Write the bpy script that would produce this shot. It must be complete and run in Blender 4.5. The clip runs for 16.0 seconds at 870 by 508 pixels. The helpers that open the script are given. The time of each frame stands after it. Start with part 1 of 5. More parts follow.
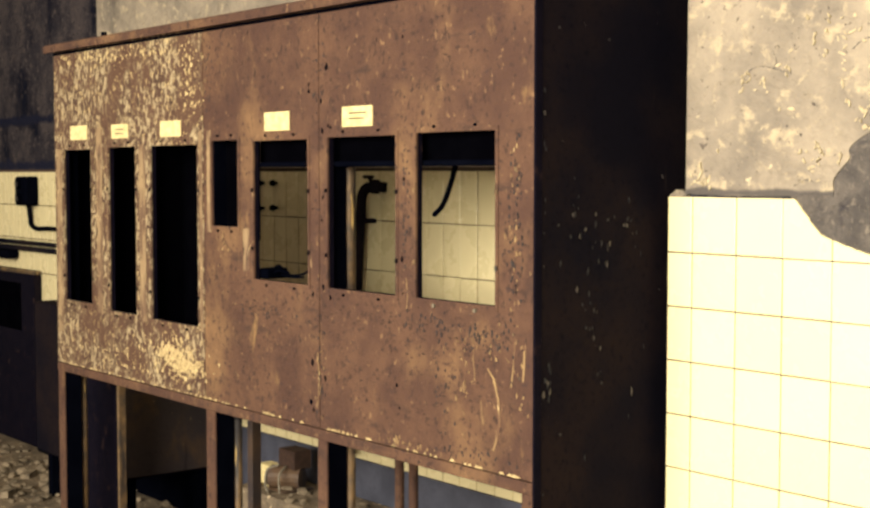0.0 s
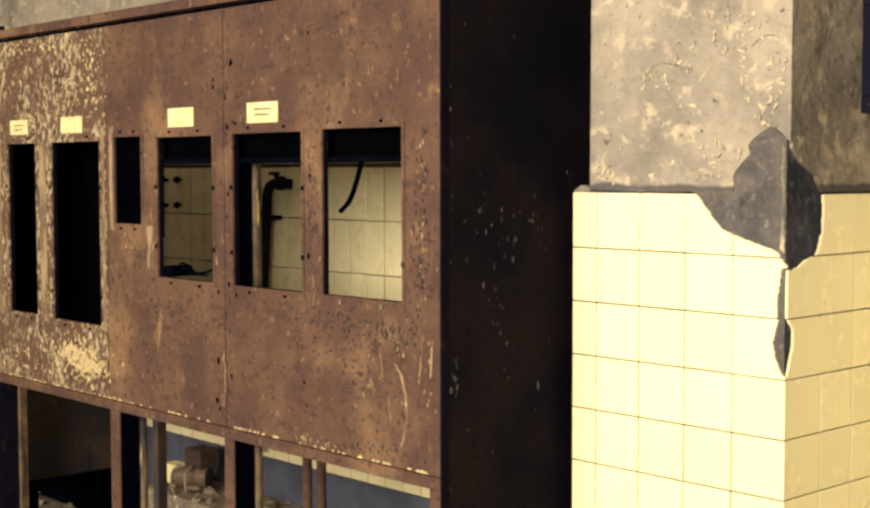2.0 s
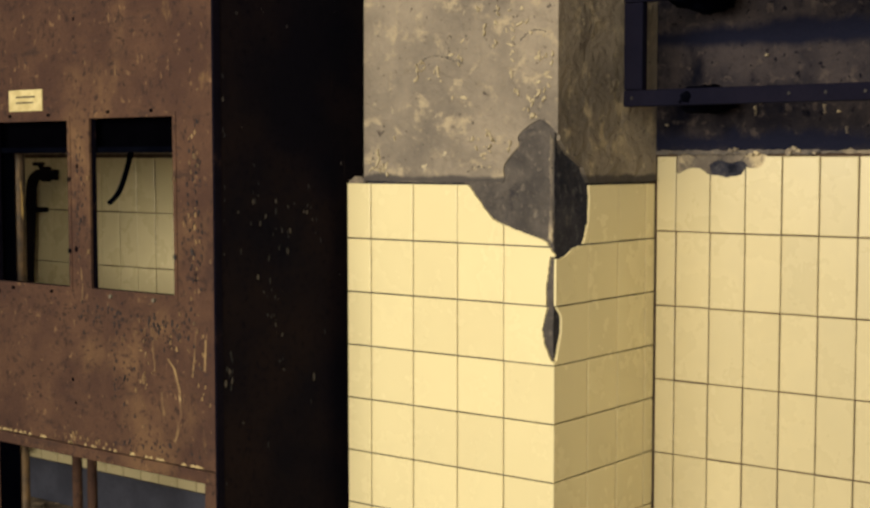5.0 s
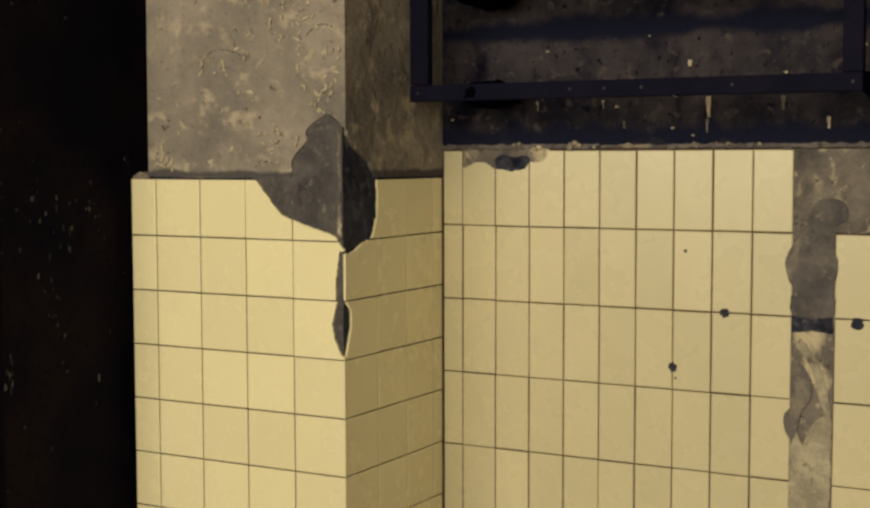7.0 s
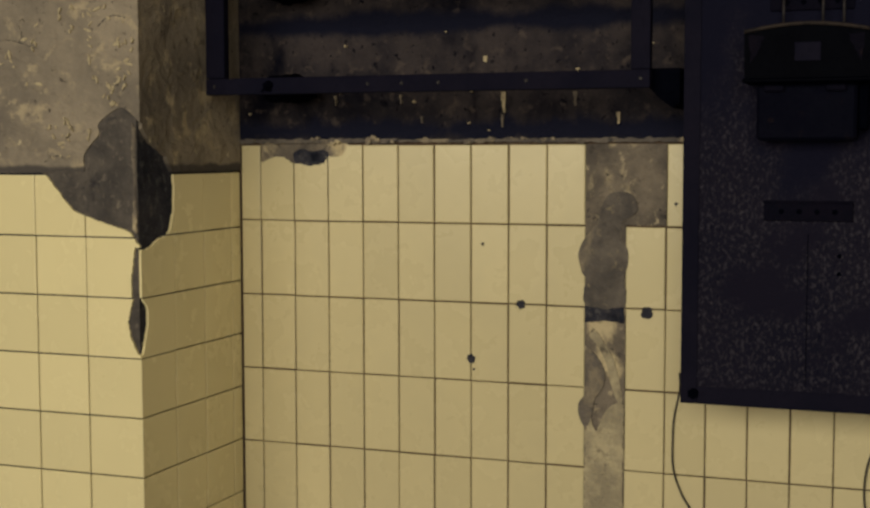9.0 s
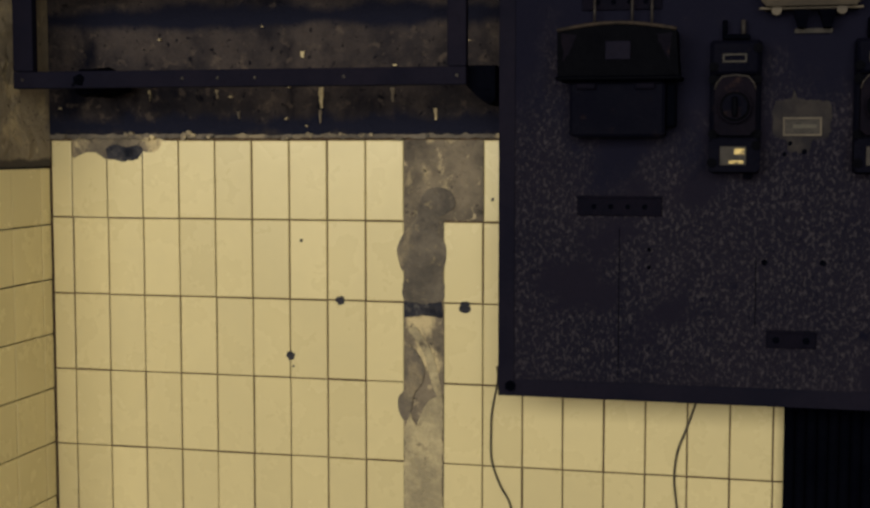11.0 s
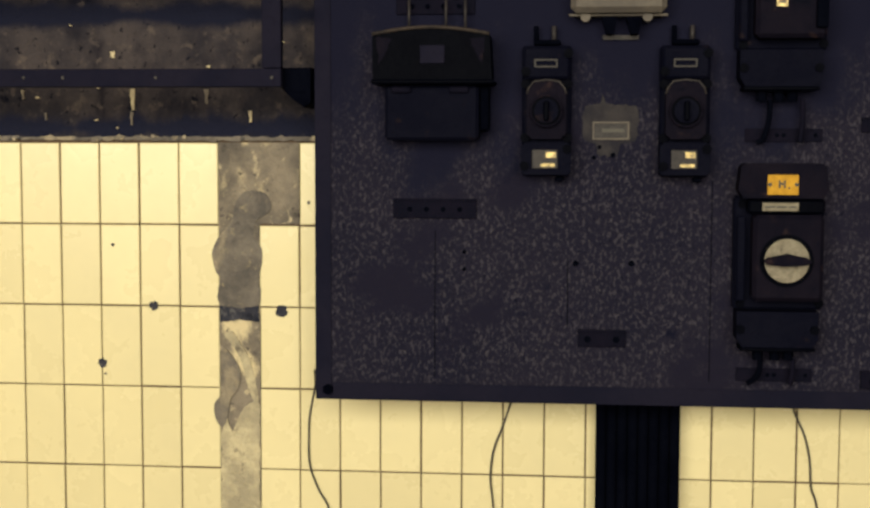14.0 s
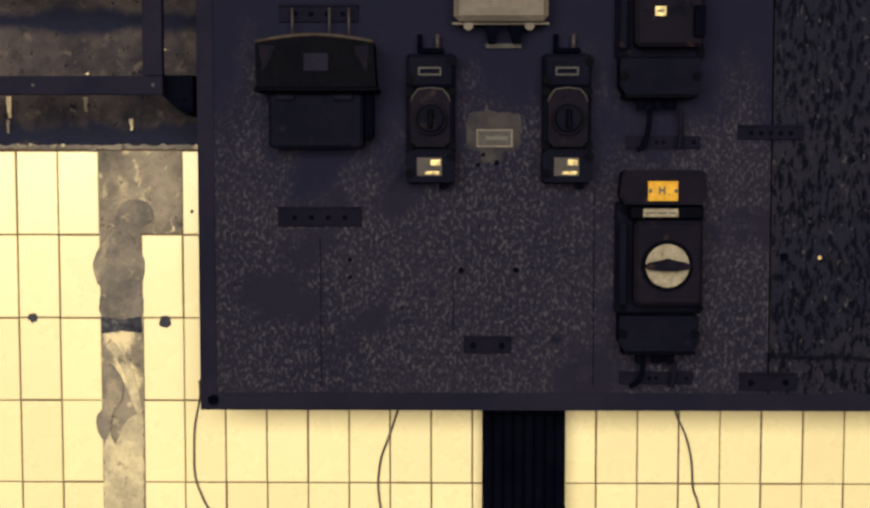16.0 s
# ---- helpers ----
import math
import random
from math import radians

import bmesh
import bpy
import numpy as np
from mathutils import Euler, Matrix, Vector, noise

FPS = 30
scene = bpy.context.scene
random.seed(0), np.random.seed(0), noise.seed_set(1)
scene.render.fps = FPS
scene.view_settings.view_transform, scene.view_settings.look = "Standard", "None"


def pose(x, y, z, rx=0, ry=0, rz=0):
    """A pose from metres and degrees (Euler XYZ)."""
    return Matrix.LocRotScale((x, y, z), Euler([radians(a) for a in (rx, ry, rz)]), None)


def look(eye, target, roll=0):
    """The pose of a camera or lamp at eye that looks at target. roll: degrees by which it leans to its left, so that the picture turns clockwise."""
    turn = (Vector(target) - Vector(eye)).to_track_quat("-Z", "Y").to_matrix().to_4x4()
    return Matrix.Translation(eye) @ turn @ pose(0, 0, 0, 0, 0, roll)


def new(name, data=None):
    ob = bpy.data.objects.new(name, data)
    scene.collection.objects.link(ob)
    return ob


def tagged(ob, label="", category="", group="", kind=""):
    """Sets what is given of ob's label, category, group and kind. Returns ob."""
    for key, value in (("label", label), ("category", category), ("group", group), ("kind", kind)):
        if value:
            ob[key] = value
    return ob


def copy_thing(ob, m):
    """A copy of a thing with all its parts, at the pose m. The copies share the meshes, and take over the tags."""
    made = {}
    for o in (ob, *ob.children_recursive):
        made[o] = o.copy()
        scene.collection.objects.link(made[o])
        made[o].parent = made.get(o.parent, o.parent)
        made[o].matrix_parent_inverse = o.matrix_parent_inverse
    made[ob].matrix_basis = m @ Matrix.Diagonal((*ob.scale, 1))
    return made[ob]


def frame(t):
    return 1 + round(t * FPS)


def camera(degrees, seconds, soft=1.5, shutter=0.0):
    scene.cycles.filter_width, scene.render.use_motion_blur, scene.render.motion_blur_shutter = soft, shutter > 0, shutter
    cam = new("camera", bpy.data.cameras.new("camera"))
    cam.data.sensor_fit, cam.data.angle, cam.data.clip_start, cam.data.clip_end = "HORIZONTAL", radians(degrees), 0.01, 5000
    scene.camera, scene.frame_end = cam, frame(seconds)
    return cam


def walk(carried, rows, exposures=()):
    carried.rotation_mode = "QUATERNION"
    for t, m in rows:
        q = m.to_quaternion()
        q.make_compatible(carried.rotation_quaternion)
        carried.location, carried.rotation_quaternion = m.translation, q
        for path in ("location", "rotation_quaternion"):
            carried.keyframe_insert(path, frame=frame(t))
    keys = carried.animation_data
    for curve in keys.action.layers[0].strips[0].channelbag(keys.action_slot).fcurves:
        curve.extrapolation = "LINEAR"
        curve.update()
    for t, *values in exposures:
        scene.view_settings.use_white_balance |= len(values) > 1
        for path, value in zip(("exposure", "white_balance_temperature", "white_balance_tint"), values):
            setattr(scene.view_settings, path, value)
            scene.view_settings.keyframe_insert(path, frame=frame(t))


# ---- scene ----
# ---------------------------------------------------------------- camera
# seconds, yaw, pitch, roll: a slow turn to the right from one standpoint
TURN = [
    (0, 51.16, -3.33, -0.02),
    (0.5, 50.22, -3.37, 0.04),
    (1, 49.25, -3.41, 0.01),
    (1.5, 48.37, -3.45, 0.07),
    (2, 47.26, -3.49, 0.11),
    (2.5, 46.03, -3.55, 0.11),
    (3, 44.29, -3.62, 0.18),
    (3.5, 42.49, -3.65, 0.12),
    (5.8, 34.33, -3.97, 0.12),
    (6, 33.20, -3.98, 0.16),
    (6.5, 30.84, -4.02, 0.11),
    (7, 29.08, -4.10, 0.15),
    (7.5, 27.10, -4.17, 0.08),
    (8, 24.93, -4.23, 0.08),
    (8.5, 22.96, -4.29, 0.10),
    (9, 20.72, -4.35, 0.10),
    (9.5, 18.63, -4.41, 0.11),
    (9.7, 17.75, -4.44, 0.11),
    (11.8, 10.84, -4.53, -0.13),
    (12, 10.25, -4.53, -0.15),
    (12.5, 8.92, -4.49, -0.15),
    (13, 7.78, -4.47, -0.20),
    (13.5, 6.72, -4.42, -0.21),
    (14, 5.53, -4.39, -0.17),
    (14.5, 4.24, -4.33, -0.19),
    (15, 3.48, -4.25, -0.22),
    (15.5, 2.35, -4.23, -0.14),
    (16, 0.74, -4.06, 0.00),
]
cam = camera(35.12, 16.0, soft=2.6)
EXPOSURES = [(0.0, 0.38, 6500, 10), (1.5, 0.32, 6500, 10), (2.5, -0.02, 6500, 10), (3.5, -0.40, 6500, 10), (6.0, -1.06, 6500, 9), (7.0, -1.34, 6500, 8),
             (9.5, -1.70, 6500, 7), (12.0, -0.92, 6500, 4), (13.0, -0.64, 6500, 3), (14.5, -0.36, 6500, 5), (16.0, -0.14, 6500, 8)]
walk(cam, [(t, pose(0, 0, 1.65, 90 + pitch, roll, yaw)) for t, yaw, pitch, roll in TURN], EXPOSURES)

# ---------------------------------------------------------------- main dimensions
WALL = 3.302            # tiled wall, face of the tiles
TILE_TOP = 1.663
TW, TH = 0.1, 0.2018    # wall tiles
TX0 = -1.7516           # a vertical joint of the wall tiling
PX0, PX1 = -2.485, -1.813   # pillar, tiled part
PFRONT = 2.803
PT = 0.1454             # square pillar tiles
PTOP = 1.591
PANEL = 2.36            # steel front of the switchgear
BOARD = 3.11            # face of the switchboard
HALL = (-11.0, 6.0, -4.5, 5.6)   # x from, x to, back wall y, ceiling z

# ---------------------------------------------------------------- light
world = bpy.data.worlds.new("world")
scene.world = world
world.use_nodes = True
wn = world.node_tree.nodes
sky = wn.new("ShaderNodeTexSky")
sky.sky_type, sky.sun_disc = "NISHITA", False
sky.sun_elevation, sky.sun_rotation = radians(38), radians(200)
world.node_tree.links.new(sky.outputs[0], wn["Background"].inputs[0])
wn["Background"].inputs[1].default_value = 0.08

# daylight of the hall's window band, behind the camera
WIN = (-5.0, 3.2, 1.5, 4.7)
lamp = bpy.data.lights.new("window_light", "AREA")
lamp.shape, lamp.size, lamp.size_y = "RECTANGLE", WIN[1] - WIN[0], WIN[3] - WIN[2]
lamp.energy, lamp.color = 1450, (1.0, 0.90, 0.70)
lo = new("window_light", lamp)
lo.matrix_world = look(((WIN[0] + WIN[1]) / 2, HALL[2] + 0.05, (WIN[2] + WIN[3]) / 2), ((WIN[0] + WIN[1]) / 2, 3.0, 2.0))


# ---------------------------------------------------------------- materials
def surface(name, c1, c2, scale=6.0, rough=0.6, metal=0.0, bump=0.15, bscale=60.0, stains=(), vary=0.0, squash=(1, 1, 1), rvar=0.12, spec=0.5, contrast=(0.35, 0.65), relief=0.0, bands=(), grain=0.72):
    """Two colours mixed by broad noise, fine grain, stains of (colour, scale, from, to, stretch), ragged-edged bands of
    (colour, height, half width, scale, raggedness), relief.
    """
    m = bpy.data.materials.new(name)
    m.use_nodes = True
    nt = m.node_tree
    n, l = nt.nodes, nt.links
    b = n["Principled BSDF"]
    geo = n.new("ShaderNodeNewGeometry")

    def noise_tex(sc, stretch=(1, 1, 1), detail=6.0, off=0.0, warp=0.0):
        mp = n.new("ShaderNodeMapping")
        mp.inputs["Scale"].default_value = stretch
        mp.inputs["Location"].default_value = (off, off * 0.7, off * 1.3)
        l.new(geo.outputs["Position"], mp.inputs[0])
        tx = n.new("ShaderNodeTexNoise")
        tx.inputs["Scale"].default_value, tx.inputs["Detail"].default_value = sc, detail
        tx.inputs["Roughness"].default_value = 0.62
        tx.inputs["Distortion"].default_value = warp
        l.new(mp.outputs[0], tx.inputs["Vector"])
        return tx.outputs["Fac"]

    def ramp(src, lo_, hi_):
        r = n.new("ShaderNodeMapRange")
        r.interpolation_type = "SMOOTHSTEP"
        r.inputs["From Min"].default_value, r.inputs["From Max"].default_value = lo_, hi_
        l.new(src, r.inputs["Value"])
        return r.outputs[0]

    def mix(fac, a, c):
        x = n.new("ShaderNodeMix")
        x.data_type = "RGBA"
        l.new(fac, x.inputs["Factor"])
        for i, v in ((6, a), (7, c)):
            if isinstance(v, tuple):
                x.inputs[i].default_value = (*v, 1)
            else:
                l.new(v, x.inputs[i])
        return x.outputs[2]

    col = mix(ramp(noise_tex(scale, squash), *contrast), c1, c2)
    fine = noise_tex(bscale, squash, 4.0, 3.1)
    dark = tuple(c * grain for c in c1)
    col = mix(ramp(fine, 0.5, 0.78), col, dark)
    for k, (sc_col, sc, lo_, hi_, st) in enumerate(stains):
        col = mix(ramp(noise_tex(sc, st, 7.0, 11.0 + 5 * k, 0.25), lo_, hi_), col, sc_col)
    def maths(op, a, b_=0.0):
        x = n.new("ShaderNodeMath")
        x.operation = op
        for k, v in enumerate((a, b_)):
            if isinstance(v, (int, float)):
                x.inputs[k].default_value = v
            else:
                l.new(v, x.inputs[k])
        return x.outputs[0]

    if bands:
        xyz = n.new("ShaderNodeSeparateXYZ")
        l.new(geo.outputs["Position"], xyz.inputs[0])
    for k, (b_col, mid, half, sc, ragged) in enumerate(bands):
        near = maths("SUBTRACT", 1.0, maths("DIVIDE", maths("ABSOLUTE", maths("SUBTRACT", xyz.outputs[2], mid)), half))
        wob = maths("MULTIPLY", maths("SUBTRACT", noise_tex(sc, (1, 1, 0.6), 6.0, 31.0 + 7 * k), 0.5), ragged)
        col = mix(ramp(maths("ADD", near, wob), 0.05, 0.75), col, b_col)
    if vary:
        inf = n.new("ShaderNodeObjectInfo")
        h = n.new("ShaderNodeHueSaturation")
        v = n.new("ShaderNodeMapRange")
        v.inputs["To Min"].default_value, v.inputs["To Max"].default_value = 1 - vary, 1 + vary
        l.new(inf.outputs["Random"], v.inputs["Value"])
        l.new(v.outputs[0], h.inputs["Value"])
        l.new(col, h.inputs["Color"])
        col = h.outputs[0]
    l.new(col, b.inputs["Base Color"])
    rr = n.new("ShaderNodeMapRange")
    rr.inputs["To Min"].default_value, rr.inputs["To Max"].default_value = max(rough - rvar, 0.05), min(rough + rvar, 1)
    l.new(fine, rr.inputs["Value"])
    l.new(rr.outputs[0], b.inputs["Roughness"])
    b.inputs["Metallic"].default_value = metal
    b.inputs["Specular IOR Level"].default_value = spec
    if bump:
        bp = n.new("ShaderNodeBump")
        bp.inputs["Strength"].default_value, bp.inputs["Distance"].default_value = bump, 0.01
        l.new(fine, bp.inputs["Height"])
        if relief:
            bp2 = n.new("ShaderNodeBump")
            bp2.inputs["Strength"].default_value, bp2.inputs["Distance"].default_value = relief, 0.03
            l.new(noise_tex(9.0, (1, 1, 1.3), 3.0, 5.5, 0.6), bp2.inputs["Height"])
            l.new(bp2.outputs[0], bp.inputs["Normal"])
        l.new(bp.outputs[0], b.inputs["Normal"])
    return m


UP = (1, 1, 0.12)       # streaks that run down
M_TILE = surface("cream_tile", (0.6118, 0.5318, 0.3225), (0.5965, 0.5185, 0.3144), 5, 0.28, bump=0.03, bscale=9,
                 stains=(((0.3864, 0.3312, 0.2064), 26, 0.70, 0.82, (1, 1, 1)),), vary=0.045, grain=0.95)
# pillar tone raised above the wall tile's, standing in for stronger light
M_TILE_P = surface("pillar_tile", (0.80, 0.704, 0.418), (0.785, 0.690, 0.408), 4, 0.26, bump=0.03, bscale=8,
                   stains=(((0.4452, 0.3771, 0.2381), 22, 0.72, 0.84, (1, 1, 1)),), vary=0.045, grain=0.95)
M_GROUT = surface("grout", (0.095, 0.0576, 0.0378), (0.0589, 0.036, 0.0252), 30, 0.9, bump=0.4, bscale=200)
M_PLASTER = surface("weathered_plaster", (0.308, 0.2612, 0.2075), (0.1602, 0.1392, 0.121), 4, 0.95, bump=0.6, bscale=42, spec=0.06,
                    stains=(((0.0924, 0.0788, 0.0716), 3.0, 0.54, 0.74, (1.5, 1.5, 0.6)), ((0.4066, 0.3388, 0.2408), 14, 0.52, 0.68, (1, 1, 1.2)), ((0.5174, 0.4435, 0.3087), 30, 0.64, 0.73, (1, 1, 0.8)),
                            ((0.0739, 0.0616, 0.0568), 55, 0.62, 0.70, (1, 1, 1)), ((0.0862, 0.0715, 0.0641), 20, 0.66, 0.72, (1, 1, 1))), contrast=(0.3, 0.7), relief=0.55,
                    # one ragged darker band just above the tiling
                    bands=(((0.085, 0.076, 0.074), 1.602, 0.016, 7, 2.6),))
# soot stains, plus two dark bands painted for the frame bars' shadows
M_CONC = surface("sooty_shadowed_concrete", (0.0515, 0.043, 0.047), (0.0198, 0.0181, 0.025), 6, 0.95, bump=0.9, bscale=60, spec=0.05,
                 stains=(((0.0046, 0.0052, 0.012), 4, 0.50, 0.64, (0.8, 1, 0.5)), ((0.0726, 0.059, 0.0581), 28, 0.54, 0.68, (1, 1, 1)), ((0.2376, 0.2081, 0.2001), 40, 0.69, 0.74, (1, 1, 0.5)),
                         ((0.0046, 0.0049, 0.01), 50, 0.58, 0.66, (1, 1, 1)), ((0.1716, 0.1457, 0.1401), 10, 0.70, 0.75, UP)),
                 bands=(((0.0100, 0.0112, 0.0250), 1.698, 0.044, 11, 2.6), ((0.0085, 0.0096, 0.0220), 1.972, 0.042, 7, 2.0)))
M_FLAKE = surface("lime_flake", (0.4945, 0.4197, 0.2805), (0.345, 0.2875, 0.198), 40, 0.9, bump=0.4, bscale=150, spec=0.08)
M_MORTAR = surface("bare_mortar", (0.222, 0.1864, 0.1518), (0.102, 0.0885, 0.0805), 9, 0.95, bump=0.8, bscale=90, spec=0.15,
                   stains=(((0.552, 0.4602, 0.299), 7, 0.51, 0.62, (1, 1, 0.7)), ((0.0312, 0.0271, 0.0299), 12, 0.58, 0.70, (1, 1, 1)), ((0.408, 0.3422, 0.2415), 30, 0.57, 0.67, (1, 1, 0.8)), ((0.06, 0.0531, 0.0517), 45, 0.60, 0.68, (1, 1, 1))))
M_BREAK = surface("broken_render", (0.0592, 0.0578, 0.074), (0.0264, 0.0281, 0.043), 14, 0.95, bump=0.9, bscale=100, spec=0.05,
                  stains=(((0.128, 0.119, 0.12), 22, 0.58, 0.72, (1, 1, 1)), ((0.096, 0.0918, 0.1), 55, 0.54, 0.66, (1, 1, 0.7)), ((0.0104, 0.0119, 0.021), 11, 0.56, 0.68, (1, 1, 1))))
M_RUST = surface("rusted_paint", (0.0994, 0.0545, 0.0374), (0.063, 0.0343, 0.0278), 5, 0.75, bump=0.4, bscale=90, spec=0.1,
                 stains=(((0.1818, 0.1066, 0.0581), 3.0, 0.50, 0.76, (1, 1, 0.8)), ((0.0363, 0.0226, 0.0206), 60, 0.54, 0.68, (1, 1, 0.8)), ((0.0485, 0.0296, 0.0255), 13, 0.57, 0.74, (0.35, 1, 1.6)), ((0.0363, 0.0249, 0.0266), 34, 0.61, 0.70, (0.6, 1, 1.3)), ((0.2424, 0.1482, 0.0701), 7, 0.64, 0.76, (1, 1, 0.4)),
                         ((0.206, 0.1245, 0.0701), 48, 0.60, 0.72, (1, 1, 0.6)), ((0.0097, 0.0077, 0.0097), 34, 0.655, 0.695, (1, 1, 0.7)), ((0.315, 0.2134, 0.121), 20, 0.70, 0.75, (1, 1, 0.35))))
M_RUST_PALE = surface("flaking_rust", (0.09, 0.0528, 0.0367), (0.0604, 0.0341, 0.0259), 6, 0.78, bump=0.4, bscale=80, spec=0.1,
                      stains=(((0.33, 0.262, 0.165), 56, 0.48, 0.60, (1.2, 1, 0.7)), ((0.0834, 0.0473, 0.0335), 6, 0.46, 0.60, (1, 1, 0.8)), ((0.4392, 0.33, 0.1728), 75, 0.57, 0.68, (1, 1, 0.6)), ((0.022, 0.0143, 0.013), 40, 0.62, 0.70, (1, 1, 1))))
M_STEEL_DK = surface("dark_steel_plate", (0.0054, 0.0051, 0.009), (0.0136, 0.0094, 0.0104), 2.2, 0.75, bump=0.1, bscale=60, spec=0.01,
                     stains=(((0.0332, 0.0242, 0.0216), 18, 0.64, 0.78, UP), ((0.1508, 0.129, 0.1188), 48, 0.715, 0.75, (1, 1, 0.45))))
M_BLACK = surface("black_paint", (0.0008, 0.0011, 0.0032), (0.0016, 0.002, 0.0048), 8, 0.85, bump=0.08, bscale=90, spec=0.005)
# near-black that stands in for shade inside openings
M_VOID = surface("opening_shade", (0.0006, 0.0006, 0.0012), (0.0010, 0.0010, 0.0018), 8, 0.9, bump=0.05, bscale=90, spec=0.0)
M_BOARD = surface("speckled_board", (0.0127, 0.0115, 0.0214), (0.0094, 0.009, 0.0185), 3, 0.7, bump=0.35, bscale=120, spec=0.01,
                  stains=(((0.0338, 0.0309, 0.0445), 115, 0.49, 0.64, (1.1, 1, 0.8)), ((0.0489, 0.0441, 0.057), 80, 0.62, 0.72, (1.1, 1, 0.8)), ((0.0039, 0.0043, 0.0114), 90, 0.60, 0.68, (1.2, 1, 0.6)), ((0.0103, 0.0094, 0.0194), 4.5, 0.53, 0.64, (1, 1, 1.1)),
                          ((0.0056, 0.0059, 0.0148), 8, 0.62, 0.70, (1, 1, 0.8))),
                  # smoother, darker band over the upper part
                  bands=(((0.0073, 0.0076, 0.0185), 2.00, 0.46, 5, 2.6),))
M_BOARD_WORN = surface("worn_board", (0.0123, 0.012, 0.0205), (0.0085, 0.0086, 0.0171), 5, 0.7, bump=0.6, bscale=90, spec=0.01,
                       stains=(((0.0023, 0.0027, 0.0065), 62, 0.48, 0.57, (1.5, 1, 0.55)), ((0.038, 0.0343, 0.0432), 95, 0.61, 0.69, (1.2, 1, 0.6)), ((0.057, 0.0431, 0.0302), 60, 0.70, 0.75, (1, 1, 0.6)),
                               ((0.0021, 0.0025, 0.006), 5, 0.58, 0.66, (0.35, 1, 2.8))))
M_RIM = surface("board_rim_paint", (0.0097, 0.0091, 0.0188), (0.0066, 0.0068, 0.0157), 6, 0.7, bump=0.15, bscale=90, spec=0.012)
M_RAIL = surface("rusty_rail", (0.0055, 0.0049, 0.0112), (0.0037, 0.0039, 0.0093), 20, 0.7, bump=0.2, bscale=120, spec=0.012)
M_CAST = surface("dark_cast_casing", (0.0023, 0.0026, 0.0077), (0.0034, 0.0037, 0.0092), 12, 0.6, bump=0.2, bscale=140, spec=0.012,
                 stains=(((0.0133, 0.0092, 0.0116), 20, 0.62, 0.74, (1, 1, 1)),))
M_CAST_RUST = surface("rusty_casing", (0.0061, 0.005, 0.0101), (0.0039, 0.0036, 0.0084), 14, 0.65, bump=0.25, bscale=140, spec=0.015,
                      stains=(((0.0259, 0.016, 0.0177), 18, 0.58, 0.74, (1, 1, 1)), ((0.0025, 0.0028, 0.0069), 25, 0.58, 0.68, (1, 1, 1))))
M_BAKELITE = surface("black_moulding", (0.0007, 0.0009, 0.0028), (0.0011, 0.0014, 0.0035), 20, 0.5, bump=0.05, bscale=120, spec=0.01)
M_YELLOW = surface("yellow_plate", (0.46, 0.255, 0.03), (0.34, 0.1827, 0.0225), 60, 0.6, bump=0.1, bscale=300, spec=0.05)
M_BRASS = surface("worn_brass_tag", (0.3, 0.228, 0.096), (0.096, 0.072, 0.036), 70, 0.3, 0.6, bump=0.1, bscale=300)
M_DISC = surface("pale_metal_disc", (0.204, 0.1785, 0.1403), (0.1275, 0.1105, 0.085), 60, 0.6, bump=0.3, bscale=220, spec=0.2,
                 stains=(((0.0595, 0.0467, 0.034), 90, 0.58, 0.70, (1, 1, 1)),))
M_GREY_LID = surface("grey_cast_lid", (0.1, 0.0864, 0.0765), (0.064, 0.056, 0.054), 14, 0.6, bump=0.15, bscale=120, spec=0.15)
M_TAG = surface("dull_tag", (0.0281, 0.0242, 0.027), (0.0153, 0.0134, 0.0171), 60, 0.55, bump=0.1, bscale=250, spec=0.2)
M_DARKTAG = surface("tag_print", (0.03, 0.025, 0.02), (0.02, 0.018, 0.016), 60, 0.6, bump=0.0)
M_CARD = surface("yellowed_card", (0.644, 0.552, 0.299), (0.506, 0.414, 0.207), 40, 0.85, bump=0.05, bscale=200, spec=0.1)
M_FLOOR = surface("rubble_floor", (0.2106, 0.1638, 0.117), (0.1053, 0.0842, 0.0655), 7, 0.95, bump=1.0, bscale=40, spec=0.1,
                  stains=(((0.702, 0.5616, 0.3744), 28, 0.60, 0.70, (1, 1, 1)),))
M_RUBBLE = surface("rubble", (0.26, 0.208, 0.1495), (0.0975, 0.078, 0.0585), 16, 0.95, bump=0.6, bscale=90, spec=0.1)
M_HALL = surface("hall_plaster", (0.33, 0.297, 0.253), (0.242, 0.22, 0.187), 1.5, 0.9, bump=0.2, bscale=30)
M_DADO = surface("blue_grey_dado", (0.0675, 0.072, 0.104), (0.042, 0.045, 0.0672), 7, 0.5, bump=0.15, bscale=60,
                 stains=(((0.21, 0.21, 0.24), 10, 0.62, 0.76, UP),))
M_WIRE = surface("old_wire", (0.05, 0.042, 0.034), (0.028, 0.024, 0.021), 60, 0.6, bump=0.1, bscale=300)
